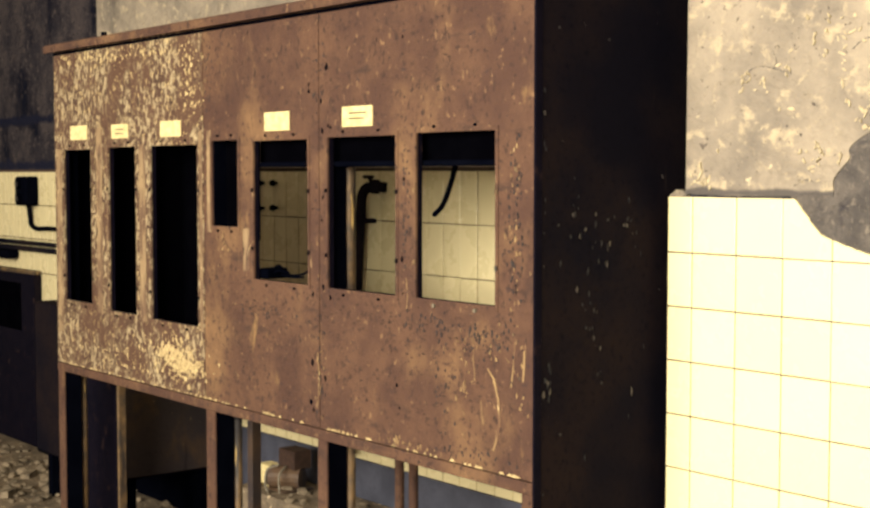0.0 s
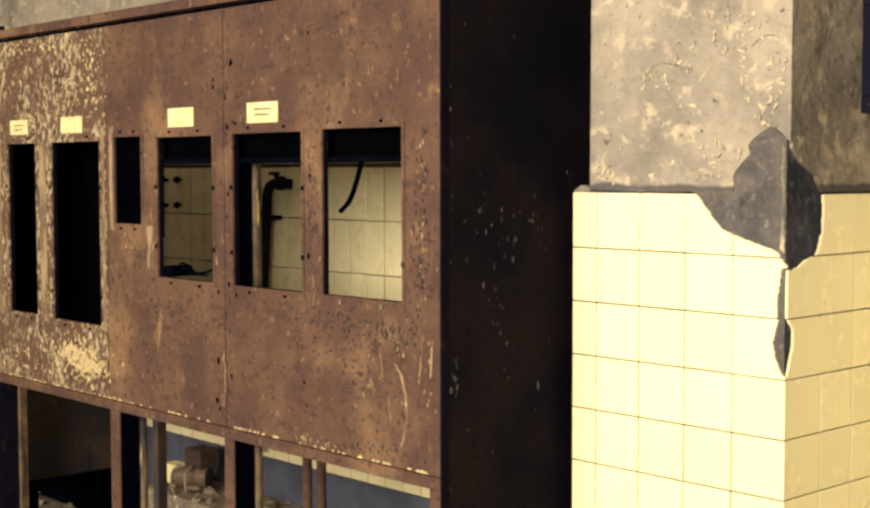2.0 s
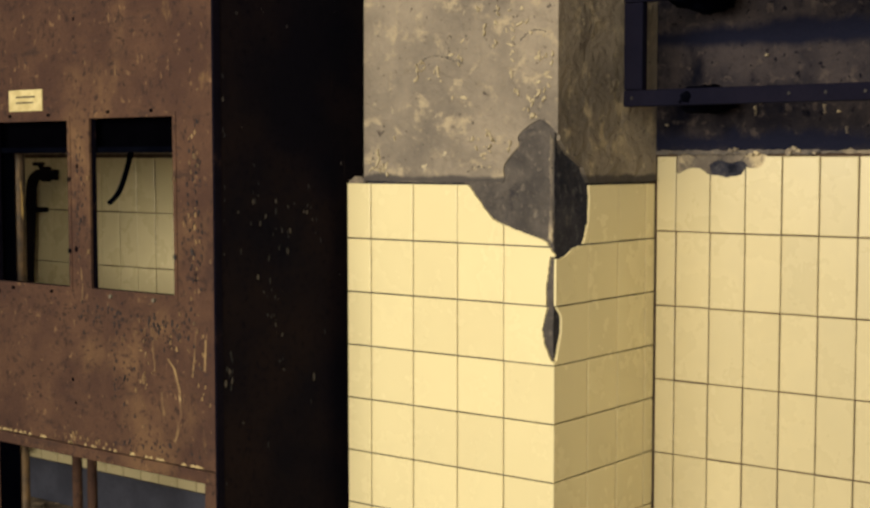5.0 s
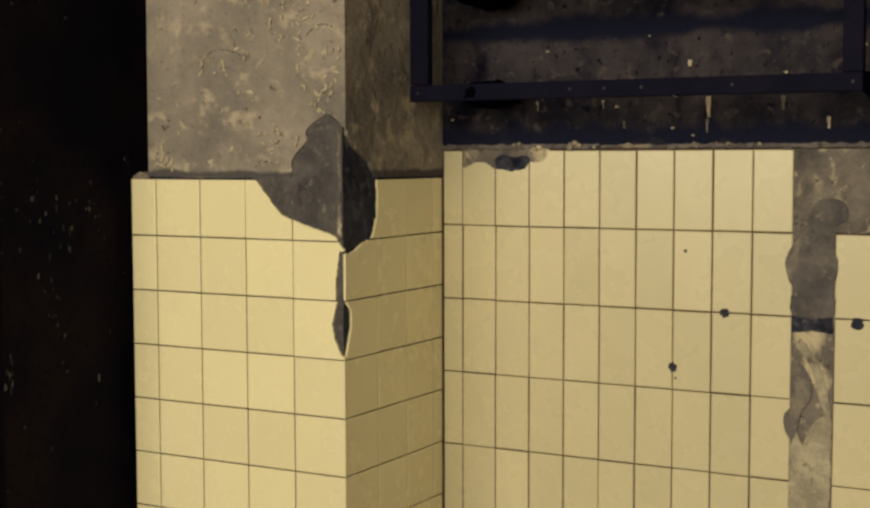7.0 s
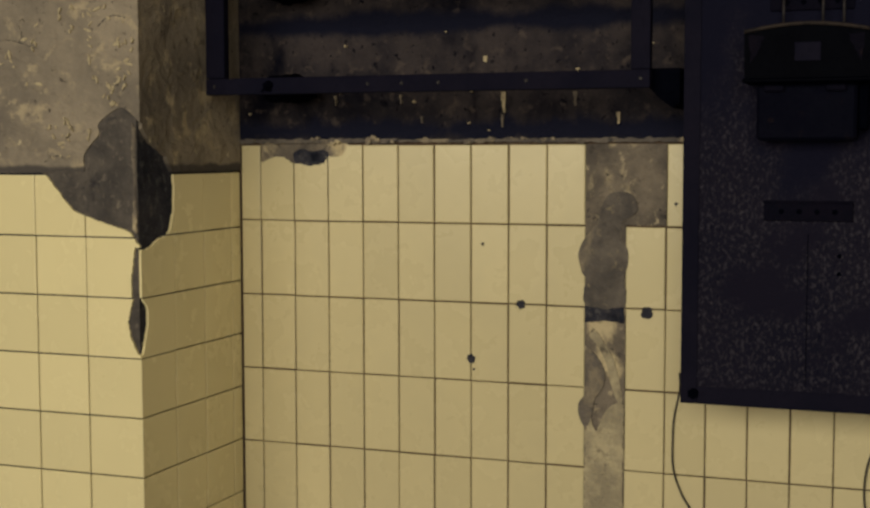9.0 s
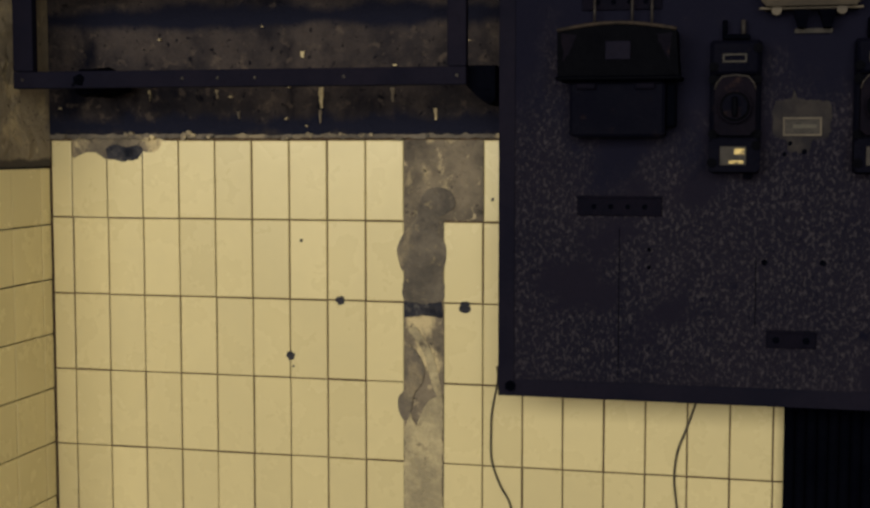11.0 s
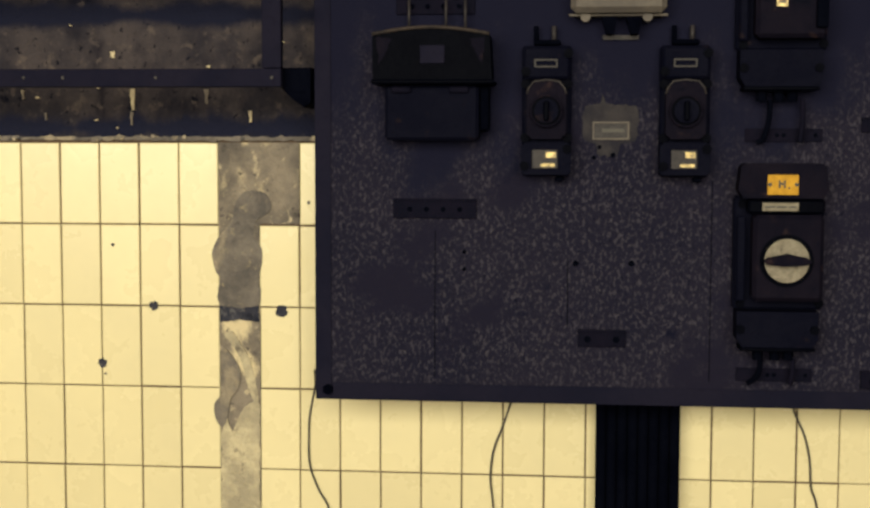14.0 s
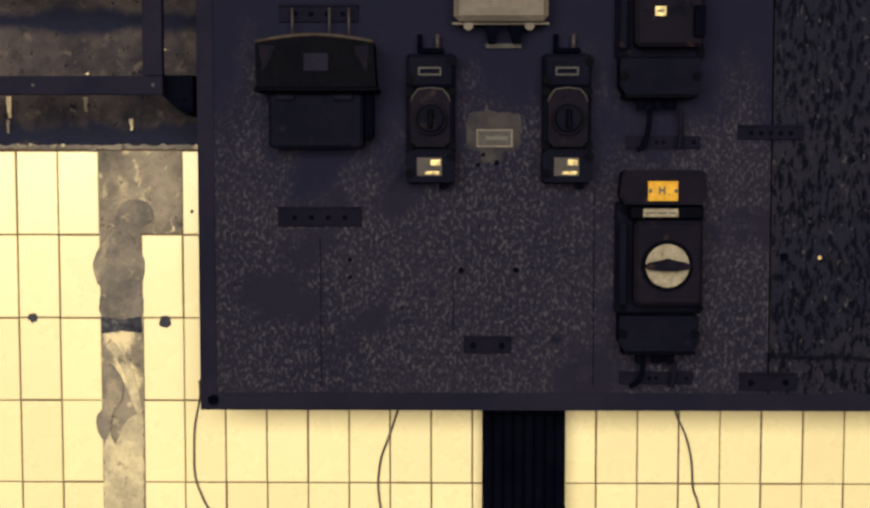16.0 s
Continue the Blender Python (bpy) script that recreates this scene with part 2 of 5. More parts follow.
M_SHEET = surface("stained_steel_sheet", (0.050, 0.038, 0.038), (0.030, 0.027, 0.036), 2.2, 0.55, bump=0.15, bscale=60, spec=0.2,
                  stains=(((0.085, 0.052, 0.032), 4, 0.50, 0.66, (1, 1, 0.7)), ((0.20, 0.13, 0.07), 40, 0.66, 0.74, (1, 1, 0.7)), ((0.012, 0.011, 0.014), 9, 0.60, 0.74, UP)))
# ochre paint, also standing in for the highlight on post edges and conduits
M_LIT_EDGE = surface("ochre_paint_and_highlight", (0.165, 0.099, 0.042), (0.045, 0.03, 0.021), 11, 0.6, bump=0.3, bscale=90,
                     stains=(((0.015, 0.012, 0.0135), 16, 0.48, 0.62, UP), ((0.45, 0.3, 0.105), 30, 0.62, 0.70, UP)))


# ---------------------------------------------------------------- mesh helpers
VIEW_FIT = {"scale": Matrix.Identity(4)}    # the switchboard and its devices are scaled about the camera to fit its view


def part(name, bm, material, parent=None, label="", smooth=False):
    me = bpy.data.meshes.new(name)
    bmesh.ops.recalc_face_normals(bm, faces=bm.faces)
    bm.transform(VIEW_FIT["scale"])
    bm.to_mesh(me)
    bm.free()
    for p in me.polygons:
        p.use_smooth = smooth
    me.materials.append(material)
    ob = new(name, me)
    under(ob, parent)
    if label:
        ob["label"] = label
    return ob


def under(ob, parent):
    """Parts are built in world coordinates and hung under their thing, which stands at its base."""
    ob.parent = parent
    if parent is not None and parent.data is None:
        ob.matrix_parent_inverse = Matrix.Translation(-parent.location)


def thing(name, at, label, category, group="", kind=""):
    ob = new(name)
    ob.location = VIEW_FIT["scale"] @ Vector(at)
    ob.empty_display_size = 0.1
    return tagged(ob, label, category, group, kind)


def box(bm, x0, x1, y0, y1, z0, z1, bevel=0.0, seg=1):
    r = bmesh.ops.create_cube(bm, size=1.0)
    for v in r["verts"]:
        v.co = Vector((x0 + (v.co.x + 0.5) * (x1 - x0), y0 + (v.co.y + 0.5) * (y1 - y0), z0 + (v.co.z + 0.5) * (z1 - z0)))
    if bevel:
        es = list({e for v in r["verts"] for e in v.link_edges})
        bmesh.ops.bevel(bm, geom=es, offset=bevel, segments=seg, affect="EDGES", profile=0.5)
    return bm


def boxes(*dims, bevel=0.0):
    bm = bmesh.new()
    for d in dims:
        box(bm, *d, bevel=bevel)
    return bm


def rod(bm, a, b, r, seg=14, r2=None, caps=True):
    a, b = Vector(a), Vector(b)
    d = b - a
    m = Matrix.Translation((a + b) / 2) @ d.to_track_quat("Z", "Y").to_matrix().to_4x4()
    bmesh.ops.create_cone(bm, cap_ends=caps, segments=seg, radius1=r, radius2=r if r2 is None else r2, depth=d.length, matrix=m)
    return bm


def tube(pts, r, seg=8, fine=5):
    """A bent round bar through points, smoothed."""
    P = [Vector(p) for p in pts]
    path = []
    for i in range(len(P) - 1):
        p0, p1, p2, p3 = P[max(i - 1, 0)], P[i], P[i + 1], P[min(i + 2, len(P) - 1)]
        for k in range(fine):
            t = k / fine
            path.append(0.5 * ((2 * p1) + (p2 - p0) * t + (2 * p0 - 5 * p1 + 4 * p2 - p3) * t * t + (3 * p1 - p0 - 3 * p2 + p3) * t ** 3))
    path.append(P[-1])
    bm = bmesh.new()
    rings = []
    for i, p in enumerate(path):
        d = (path[min(i + 1, len(path) - 1)] - path[max(i - 1, 0)]).normalized()
        u = d.cross(Vector((0.31, 0.87, 0.38))).normalized()
        w = d.cross(u)
        rings.append([bm.verts.new(p + r * (math.cos(a) * u + math.sin(a) * w)) for a in [2 * math.pi * k / seg for k in range(seg)]])
    for a, b in zip(rings, rings[1:]):
        for k in range(seg):
            bm.faces.new((a[k], a[(k + 1) % seg], b[(k + 1) % seg], b[k]))
    bm.faces.new(rings[0])
    bm.faces.new(rings[-1])
    return bm


def slab(outline, y0, y1, bm=None, swap=None):
    """An outline of (x, z) pulled from y0 to y1; swap = x turns it into an outline of (y, z) pulled from x0 to x1."""
    bm = bm or bmesh.new()
    put = (lambda u, d, z: (u, d, z)) if swap is None else (lambda u, d, z: (d, u, z))
    f = [bm.verts.new(put(u, y0, z)) for u, z in outline]
    k = [bm.verts.new(put(u, y1, z)) for u, z in outline]
    bm.faces.new(f)
    bm.faces.new(k[::-1])
    for i in range(len(f)):
        j = (i + 1) % len(f)
        bm.faces.new((f[i], f[j], k[j], k[i]))
    return bm


def rough_line(pts, step=0.008, amp=0.003, seed=0.0):
    """A broken-edge version of a line of (u, v) points."""
    out = []
    for (a, b), (c, d) in zip(pts, pts[1:]):
        n = max(1, int(math.hypot(c - a, d - b) / step))
        for i in range(n):
            u, v = a + (c - a) * i / n, b + (d - b) * i / n
            w = noise.noise_vector(Vector((u * 90 + seed, v * 90, seed)))
            out.append((u + w.x * amp, v + w.y * amp) if i else (u, v))
    out.append(pts[-1])
    return out


def soft(pts, n=4):
    """A rounded line through points of (u, v)."""
    out = []
    for i in range(len(pts) - 1):
        p0, p1, p2, p3 = pts[max(i - 1, 0)], pts[i], pts[i + 1], pts[min(i + 2, len(pts) - 1)]
        for k in range(n):
            t = k / n
            out.append(tuple(0.5 * (2 * b + (c - a) * t + (2 * a - 5 * b + 4 * c - d) * t * t + (3 * b - a - 3 * c + d) * t ** 3) for a, b, c, d in zip(p0, p1, p2, p3)))
    return out + [pts[-1]]


def inside(u, v, poly):
    c = False
    for (a, b), (d, e) in zip(poly, poly[1:] + poly[:1]):
        if (b > v) != (e > v) and u < (d - a) * (v - b) / (e - b) + a:
            c = not c
    return c


def frame_plate(x0, x1, z0, z1, y0, y1, holes):
    """A flat plate with rectangular openings (x0, x1, z0, z1) that go through it."""
    xs = sorted({x0, x1, *[h[0] for h in holes], *[h[1] for h in holes]})
    zs = sorted({z0, z1, *[h[2] for h in holes], *[h[3] for h in holes]})
    bm = bmesh.new()
    vs = {}

    def vert(x, z):
        if (x, z) not in vs:
            vs[x, z] = bm.verts.new((x, y0, z))
        return vs[x, z]
    for a, b in zip(xs, xs[1:]):
        for c, d in zip(zs, zs[1:]):
            mx, mz = (a + b) / 2, (c + d) / 2
            if not any(h[0] < mx < h[1] and h[2] < mz < h[3] for h in holes):
                bm.faces.new((vert(a, c), vert(b, c), vert(b, d), vert(a, d)))
    r = bmesh.ops.extrude_face_region(bm, geom=list(bm.faces))
    for v in [g for g in r["geom"] if isinstance(g, bmesh.types.BMVert)]:
        v.co.y = y1
    return bm


def tile_mesh(name, w, h, t=0.007, e=0.0025):
    """One tile with softly broken edges; its face looks to -y, origin at the lower left of the face."""
    bm = bmesh.new()
    r0 = [bm.verts.new(p) for p in ((0, t, 0), (w, t, 0), (w, t, h), (0, t, h))]
    r1 = [bm.verts.new(p) for p in ((0, e * 0.6, 0), (w, e * 0.6, 0), (w, e * 0.6, h), (0, e * 0.6, h))]
    r2 = [bm.verts.new(p) for p in ((e, 0, e), (w - e, 0, e), (w - e, 0, h - e), (e, 0, h - e))]
    for a, b in ((r0, r1), (r1, r2)):
        for i in range(4):
            bm.faces.new((a[i], a[(i + 1) % 4], b[(i + 1) % 4], b[i]))
    bm.faces.new(r2)
    bmesh.ops.recalc_face_normals(bm, faces=bm.faces)
    me = bpy.data.meshes.new(name)
    bm.to_mesh(me)
    bm.free()
    return me


def broken_tile(u0, u1, v0, v1, holes, put, t=0.007, cell=0.0030):
    """A tile with a broken-out edge; put(u, depth, v) places it."""
    nu, nv = max(2, int((u1 - u0) / cell)), max(2, int((v1 - v0) / cell))
    bm = bmesh.new()
    vs = {}

    def vert(i, j):
        if (i, j) not in vs:
            u, v = u0 + (u1 - u0) * i / nu, v0 + (v1 - v0) * j / nv
            if 0 < i < nu and 0 < j < nv:
                w = noise.noise_vector(Vector((u * 170, v * 170, 4.0)))
                u, v = u + 0.0016 * w.x, v + 0.0016 * w.y
            vs[i, j] = bm.verts.new(put(u, 0, v))
        return vs[i, j]
    for i in range(nu):
        for j in range(nv):
            u, v = u0 + (u1 - u0) * (i + 0.5) / nu, v0 + (v1 - v0) * (j + 0.5) / nv
            if not any(inside(u, v, h) for h in holes):
                bm.faces.new((vert(i, j), vert(i + 1, j), vert(i + 1, j + 1), vert(i, j + 1)))
    r = bmesh.ops.extrude_face_region(bm, geom=list(bm.faces))
    d = Vector(put(0, t, 0)) - Vector(put(0, 0, 0))
    for v in [g for g in r["geom"] if isinstance(g, bmesh.types.BMVert)]:
        v.co += d
    return bm


def uneven(outline, y, amp, cell, put=None, seed=0.0):
    """An uneven surface over an outline of (x, z), a skin whose depth varies by amp."""
    us, vs_ = [p[0] for p in outline], [p[1] for p in outline]
    u0, u1, v0, v1 = min(us), max(us), min(vs_), max(vs_)
    nu, nv = max(2, int((u1 - u0) / cell)), max(2, int((v1 - v0) / cell))
    put = put or (lambda u, d, v: (u, y + d, v))
    bm = bmesh.new()
    g = {}
    for i in range(nu + 1):
        for j in range(nv + 1):
            u, v = u0 + (u1 - u0) * i / nu, v0 + (v1 - v0) * j / nv
            d = amp * (noise.fractal(Vector((u * 14 + seed, v * 14, seed)), 0.9, 2.2, 5))
            g[i, j] = bm.verts.new(put(u, d, v))
    for i in range(nu):
        for j in range(nv):
            bm.faces.new((g[i, j], g[i + 1, j], g[i + 1, j + 1], g[i, j + 1]))
    return bm


# ---------------------------------------------------------------- hall: floor, walls, ceiling
def hall():
    x0, x1, yb, zc = HALL
    fl = part("floor", boxes((x0, x1, yb, 3.9, -0.2, 0.0)), M_FLOOR)
    tagged(fl, "dirty concrete floor strewn with rubble", "floor", kind="structure")
    ce = part("ceiling", boxes((x0, x1, yb, 3.9, zc, zc + 0.2)), M_HALL)
    tagged(ce, "pale plastered hall ceiling", "ceiling", kind="structure")
    for nm, d in (("wall_west", (x0 - 0.3, x0, yb, 3.9, 0, zc)), ("wall_east", (x1, x1 + 0.3, yb, 3.9, 0, zc))):
        tagged(part(nm, boxes(d), M_HALL), "plain plastered side wall of the hall", "wall", kind="structure")
    ws = part("wall_south", frame_plate(x0 - 0.3, x1 + 0.3, 0, zc, yb - 0.3, yb, [WIN]), M_HALL)
    tagged(ws, "plastered wall with a wide window band", "wall", kind="structure")


hall()


# ---------------------------------------------------------------- tiled wall
M_DAMP = surface("damp_mortar", (0.1688, 0.1463, 0.13), (0.081, 0.0732, 0.0725), 11, 0.95, bump=0.8, bscale=90, spec=0.1,
                 stains=(((0.27, 0.2261, 0.1688), 10, 0.54, 0.68, (1, 1, 0.8)), ((0.2565, 0.2128, 0.15), 34, 0.58, 0.70, (1, 1, 1)), ((0.0473, 0.0439, 0.0475), 18, 0.60, 0.70, (1, 1, 1))))


def north_wall():
    x0, x1, _, zc = HALL
    w = part("wall_north", boxes((x0 - 0.3, x1 + 0.3, WALL + 0.006, WALL + 0.3, 0, zc)), M_GROUT)
    tagged(w, "cream tiled wall with sooty concrete above, shadow bands painted on", "wall", kind="structure")
    # render above the tiling: paler behind the switchgear, elsewhere sooty with painted shadow bands
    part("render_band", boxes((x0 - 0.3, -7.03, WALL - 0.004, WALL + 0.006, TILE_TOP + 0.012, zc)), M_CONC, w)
    part("render_band", boxes((-7.03, PX0 + 0.02, WALL - 0.006, WALL + 0.006, TILE_TOP + 0.012, zc)), M_PLASTER, w)
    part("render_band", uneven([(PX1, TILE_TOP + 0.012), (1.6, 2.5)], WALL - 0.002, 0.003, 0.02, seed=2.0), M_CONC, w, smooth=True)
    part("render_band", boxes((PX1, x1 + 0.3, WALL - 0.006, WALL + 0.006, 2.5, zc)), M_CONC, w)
    # crumbling lower lip of the render
    lip = rough_line([(PX1, TILE_TOP + 0.003), (-1.2, TILE_TOP + 0.005), (-0.5, TILE_TOP + 0.004), (1.6, TILE_TOP + 0.003)], 0.010, 0.004)
    lip += rough_line([(1.6, TILE_TOP + 0.014), (PX1, TILE_TOP + 0.015)], 0.012, 0.006, 3.0)
    part("render_lip", slab(lip, WALL - 0.006, WALL + 0.006), M_DAMP, w, "grey crumbling edge of the render")
    rn = random.Random(3)
    for k in range(30):
        x, z = rn.uniform(PX1 + 0.02, -0.6), TILE_TOP + rn.uniform(0.004, 0.018) + (rn.uniform(0.02, 0.3) if k % 3 == 0 else 0)
        r = rn.uniform(0.003, 0.008) * (0.6 if k % 3 == 0 else 1)
        ol = [(x + 1.5 * r * rn.uniform(0.4, 1.1) * math.cos(a), z + r * rn.uniform(0.4, 1.1) * math.sin(a)) for a in [i * math.pi / 5 for i in range(10)]]
        part("lime_crumb", slab(ol, WALL - 0.010 - 0.0001 * k, WALL + 0.004), M_FLAKE if k % 3 == 0 else M_MORTAR, w)
    for k, (x, z1, z0, e) in enumerate(((-1.062, 1.794, 1.742, 0.007), (-1.066, 1.738, 1.705, 0.004), (-0.878, 1.792, 1.757, 0.006), (-1.34, 1.79, 1.768, 0.005), (-1.525, 1.79, 1.765, 0.004),
                                        (-1.282, 1.735, 1.717, 0.005), (-1.110, 1.884, 1.868, 0.007), (-0.77, 1.74, 1.712, 0.005))):
        run = rough_line([(x - e, z1), (x + 0.6 * e, z1), (x + 0.5 * e, z0), (x - 0.4 * e, z0), (x - e, z1)], 0.005, 0.004, 40.0 + k)[:-1]
        part("lime_drip", slab(run, WALL - 0.0075 - 0.0001 * k, WALL + 0.004), M_FLAKE if k in (0, 6) else M_MORTAR, w)
    # painted dado near the floor
    part("dado", boxes((-6.9, PX0, WALL - 0.003, WALL + 0.006, 0, 0.466)), M_DADO, w)
    return w


wall = north_wall()
M_PALE = surface("lime_mortar", (0.50, 0.43, 0.29), (0.30, 0.26, 0.19), 15, 0.95, bump=0.8, bscale=90, spec=0.1,
                 stains=(((0.13, 0.11, 0.09), 18, 0.58, 0.70, (1, 1, 1)),))
STRIP = TX0 + 9 * TW        # a torn-out run of tiles


def torn_strip():
    """Bare mortar where tiles were torn out, with lumps along its edges."""
    x = STRIP
    left = [(x, TILE_TOP), (x - 0.002, 1.43), (x - 0.018, 1.40), (x - 0.016, 1.372), (x - 0.002, 1.345), (x, 1.18), (x + 0.001, 1.06),
            (x - 0.014, 1.02), (x - 0.012, 0.985), (x + 0.002, 0.955), (x, 0.0)]
    right = [(x + 0.1, 0.0), (x + 0.1, 0.85), (x + 0.1, 1.34), (x + 0.108, 1.375), (x + 0.104, 1.41), (x + 0.1, 1.464), (x + 0.2, 1.464), (x + 0.2, TILE_TOP)]
    ol = rough_line(left, 0.01, 0.003) + rough_line(right, 0.012, 0.002, 5.0)
    part("mortar_strip", slab(ol, WALL + 0.0025, WALL + 0.006), M_MORTAR, wall, "bare grey mortar where tiles are torn out")
    part("mortar_skin", uneven([(x - 0.001, 0.45), (x + 0.101, 1.466)], WALL + 0.0005, 0.003, 0.008, seed=7.0), M_MORTAR, wall, smooth=True)
    part("mortar_skin", uneven([(x, 1.466), (x + 0.2, TILE_TOP)], WALL + 0.0005, 0.003, 0.008, seed=9.0), M_MORTAR, wall, smooth=True)
    # flat dark strip on the mortar, coloured as a recess in shade
    gap = rough_line([(x, 1.263), (x + 0.05, 1.256), (x + 0.099, 1.263), (x + 0.099, 1.224), (x + 0.05, 1.229), (x, 1.222)], 0.008, 0.004, 8.0)
    part("groove", slab(gap, WALL - 0.0035, WALL + 0.004), M_BREAK, wall, "dark strip painting the shade of a chased groove")
    damp = rough_line(soft([(x - 0.016, 1.40), (x - 0.018, 1.385), (x - 0.008, 1.345), (x + 0.002, 1.33), (x + 0.003, 1.262), (x + 0.097, 1.262), (x + 0.098, 1.33), (x + 0.107, 1.37), (x + 0.106, 1.405),
                       (x + 0.088, 1.43), (x + 0.092, 1.47), (x + 0.13, 1.50), (x + 0.115, 1.54), (x + 0.07, 1.545), (x + 0.045, 1.52), (x + 0.03, 1.47), (x - 0.002, 1.43), (x - 0.016, 1.40)]), 0.007, 0.005, 2.0)[:-1]
    part("damp_mortar", slab(damp, WALL - 0.0030, WALL + 0.004), M_DAMP, wall, "darker damp mortar")
    tongue = rough_line(soft([(x + 0.004, 1.165), (x + 0.03, 1.14), (x + 0.052, 1.10), (x + 0.046, 1.06), (x + 0.026, 1.03), (x + 0.018, 0.985), (x + 0.004, 0.96), (x - 0.013, 0.985), (x - 0.014, 1.02), (x + 0.002, 1.05), (x + 0.004, 1.165)]), 0.007, 0.004, 4.0)[:-1]
    part("damp_mortar", slab(tongue, WALL - 0.0042, WALL + 0.004), M_DAMP, wall, "darker damp mortar")
    pale = rough_line(soft([(x + 0.002, 0.0), (x + 0.098, 0.0), (x + 0.098, 0.93), (x + 0.098, 1.02), (x + 0.06, 1.01), (x + 0.03, 0.95), (x + 0.002, 0.93), (x + 0.002, 0.0)]), 0.012, 0.006, 6.0)[:-1]
    part("pale_mortar", slab(pale, WALL - 0.0032, WALL + 0.004), M_PALE, wall, "pale lime mortar")
    bow = rough_line(soft([(x + 0.012, 1.19), (x + 0.03, 1.20), (x + 0.055, 1.165), (x + 0.078, 1.12), (x + 0.096, 1.04), (x + 0.09, 1.02), (x + 0.07, 1.06), (x + 0.056, 1.12), (x + 0.035, 1.16), (x + 0.012, 1.19)]), 0.006, 0.004, 7.0)[:-1]
    part("pale_mortar", slab(bow, WALL - 0.0034, WALL + 0.004), M_PALE, wall, "pale lime mortar")


torn_strip()


# ---------------------------------------------------------------- iron frame before the wall
def iron_frame():
    y0, y1 = 3.06, 3.09
    th = thing("iron_frame", (-1.21, y1, 1.787), "dark iron angle frame held off the sooty wall", "frame")
    part("bottom_bar", boxes((-1.776, -0.6445, y0, y1, 1.787, 1.828), bevel=0.002), M_RIM, th)
    # bar out of view, added to cast a shadow on the wall below it
    part("top_bar", boxes((-1.776, -0.6445, y0, y1, 2.048, 2.09), bevel=0.002), M_RIM, th)
    part("side_bar", boxes((-1.776, -1.723, y0 + 0.0015, y1 - 0.002, 1.829, 2.047), bevel=0.002), M_RIM, th)
    part("side_bar", boxes((-0.6885, -0.6445, y0 + 0.0015, y1 - 0.002, 1.829, 2.047), bevel=0.002), M_RIM, th)
    for x in (-1.331, -1.242, -1.149, -0.932, -1.75, -0.665):
        bm = rod(bmesh.new(), (x, y0 - 0.003, 1.808), (x, y0 + 0.001, 1.808), 0.004, 8)
        part("rivet", bm, M_TAG, th)

    def lump(name, c, s, seed, amp=0.3):
        bm = bmesh.new()
        bmesh.ops.create_icosphere(bm, subdivisions=4, radius=1.0)
        for v in bm.verts:
            d = 1 + amp * noise.fractal(v.co * 1.6 + Vector((seed, 0, 0)), 0.8, 2.0, 4)
            v.co = Vector((c[0] + v.co.x * s[0] * d, c[1] + v.co.y * s[1] * d, c[2] + v.co.z * s[2] * d))
        part(name, bm, M_BLACK, th, "black lumpy stub on the wall", True)
    lump("bracket", (-1.60, 3.19, 1.805), (0.058, 0.13, 0.034), 1.0)
    lump("bracket", (-1.62, 3.19, 2.065), (0.066, 0.13, 0.038), 4.0)
    # black block added to fill in the shaded gap between frame and board
    part("bracket", slab([(-0.655, 1.832), (-0.585, 1.832), (-0.585, 1.752), (-0.60, 1.742), (-0.63, 1.764), (-0.655, 1.790)], 3.10, WALL), M_BLACK, th, "black filler for the dark gap beside the board")


iron_frame()


# ---------------------------------------------------------------- pillar
BLOB_LOW = soft([(-2.077, 1.592), (-2.042, 1.552), (-2.0, 1.507), (-1.958, 1.490), (-1.901, 1.472), (-1.844, 1.456), (-1.825, 1.436), (-1.806, 1.414)])
BLOB_UP = soft([(-2.05, 1.600), (-2.016, 1.602), (-1.968, 1.597), (-1.968, 1.633), (-1.951, 1.658), (-1.932, 1.676), (-1.921, 1.691), (-1.925, 1.708), (-1.908, 1.726), (-1.881, 1.742), (-1.858, 1.751), (-1.833, 1.738), (-1.808, 1.713)])
BLOB_F = BLOB_LOW + BLOB_UP[::-1]
BLOB_S = soft([(2.79, 1.712), (2.845, 1.672), (2.889, 1.652), (2.939, 1.618), (2.959, 1.584), (2.965, 1.543), (2.953, 1.475), (2.935, 1.445), (2.888, 1.432), (2.850, 1.415), (2.79, 1.412)])
CHIP_F = [(-1.806, 1.42), (-1.826, 1.416), (-1.836, 1.354), (-1.838, 1.306), (-1.834, 1.293), (-1.849, 1.238), (-1.841, 1.197), (-1.824, 1.164), (-1.806, 1.152)]
CHIP_S = [(2.79, 1.305), (2.810, 1.300), (2.838, 1.270), (2.837, 1.229), (2.816, 1.163), (2.79, 1.15)]


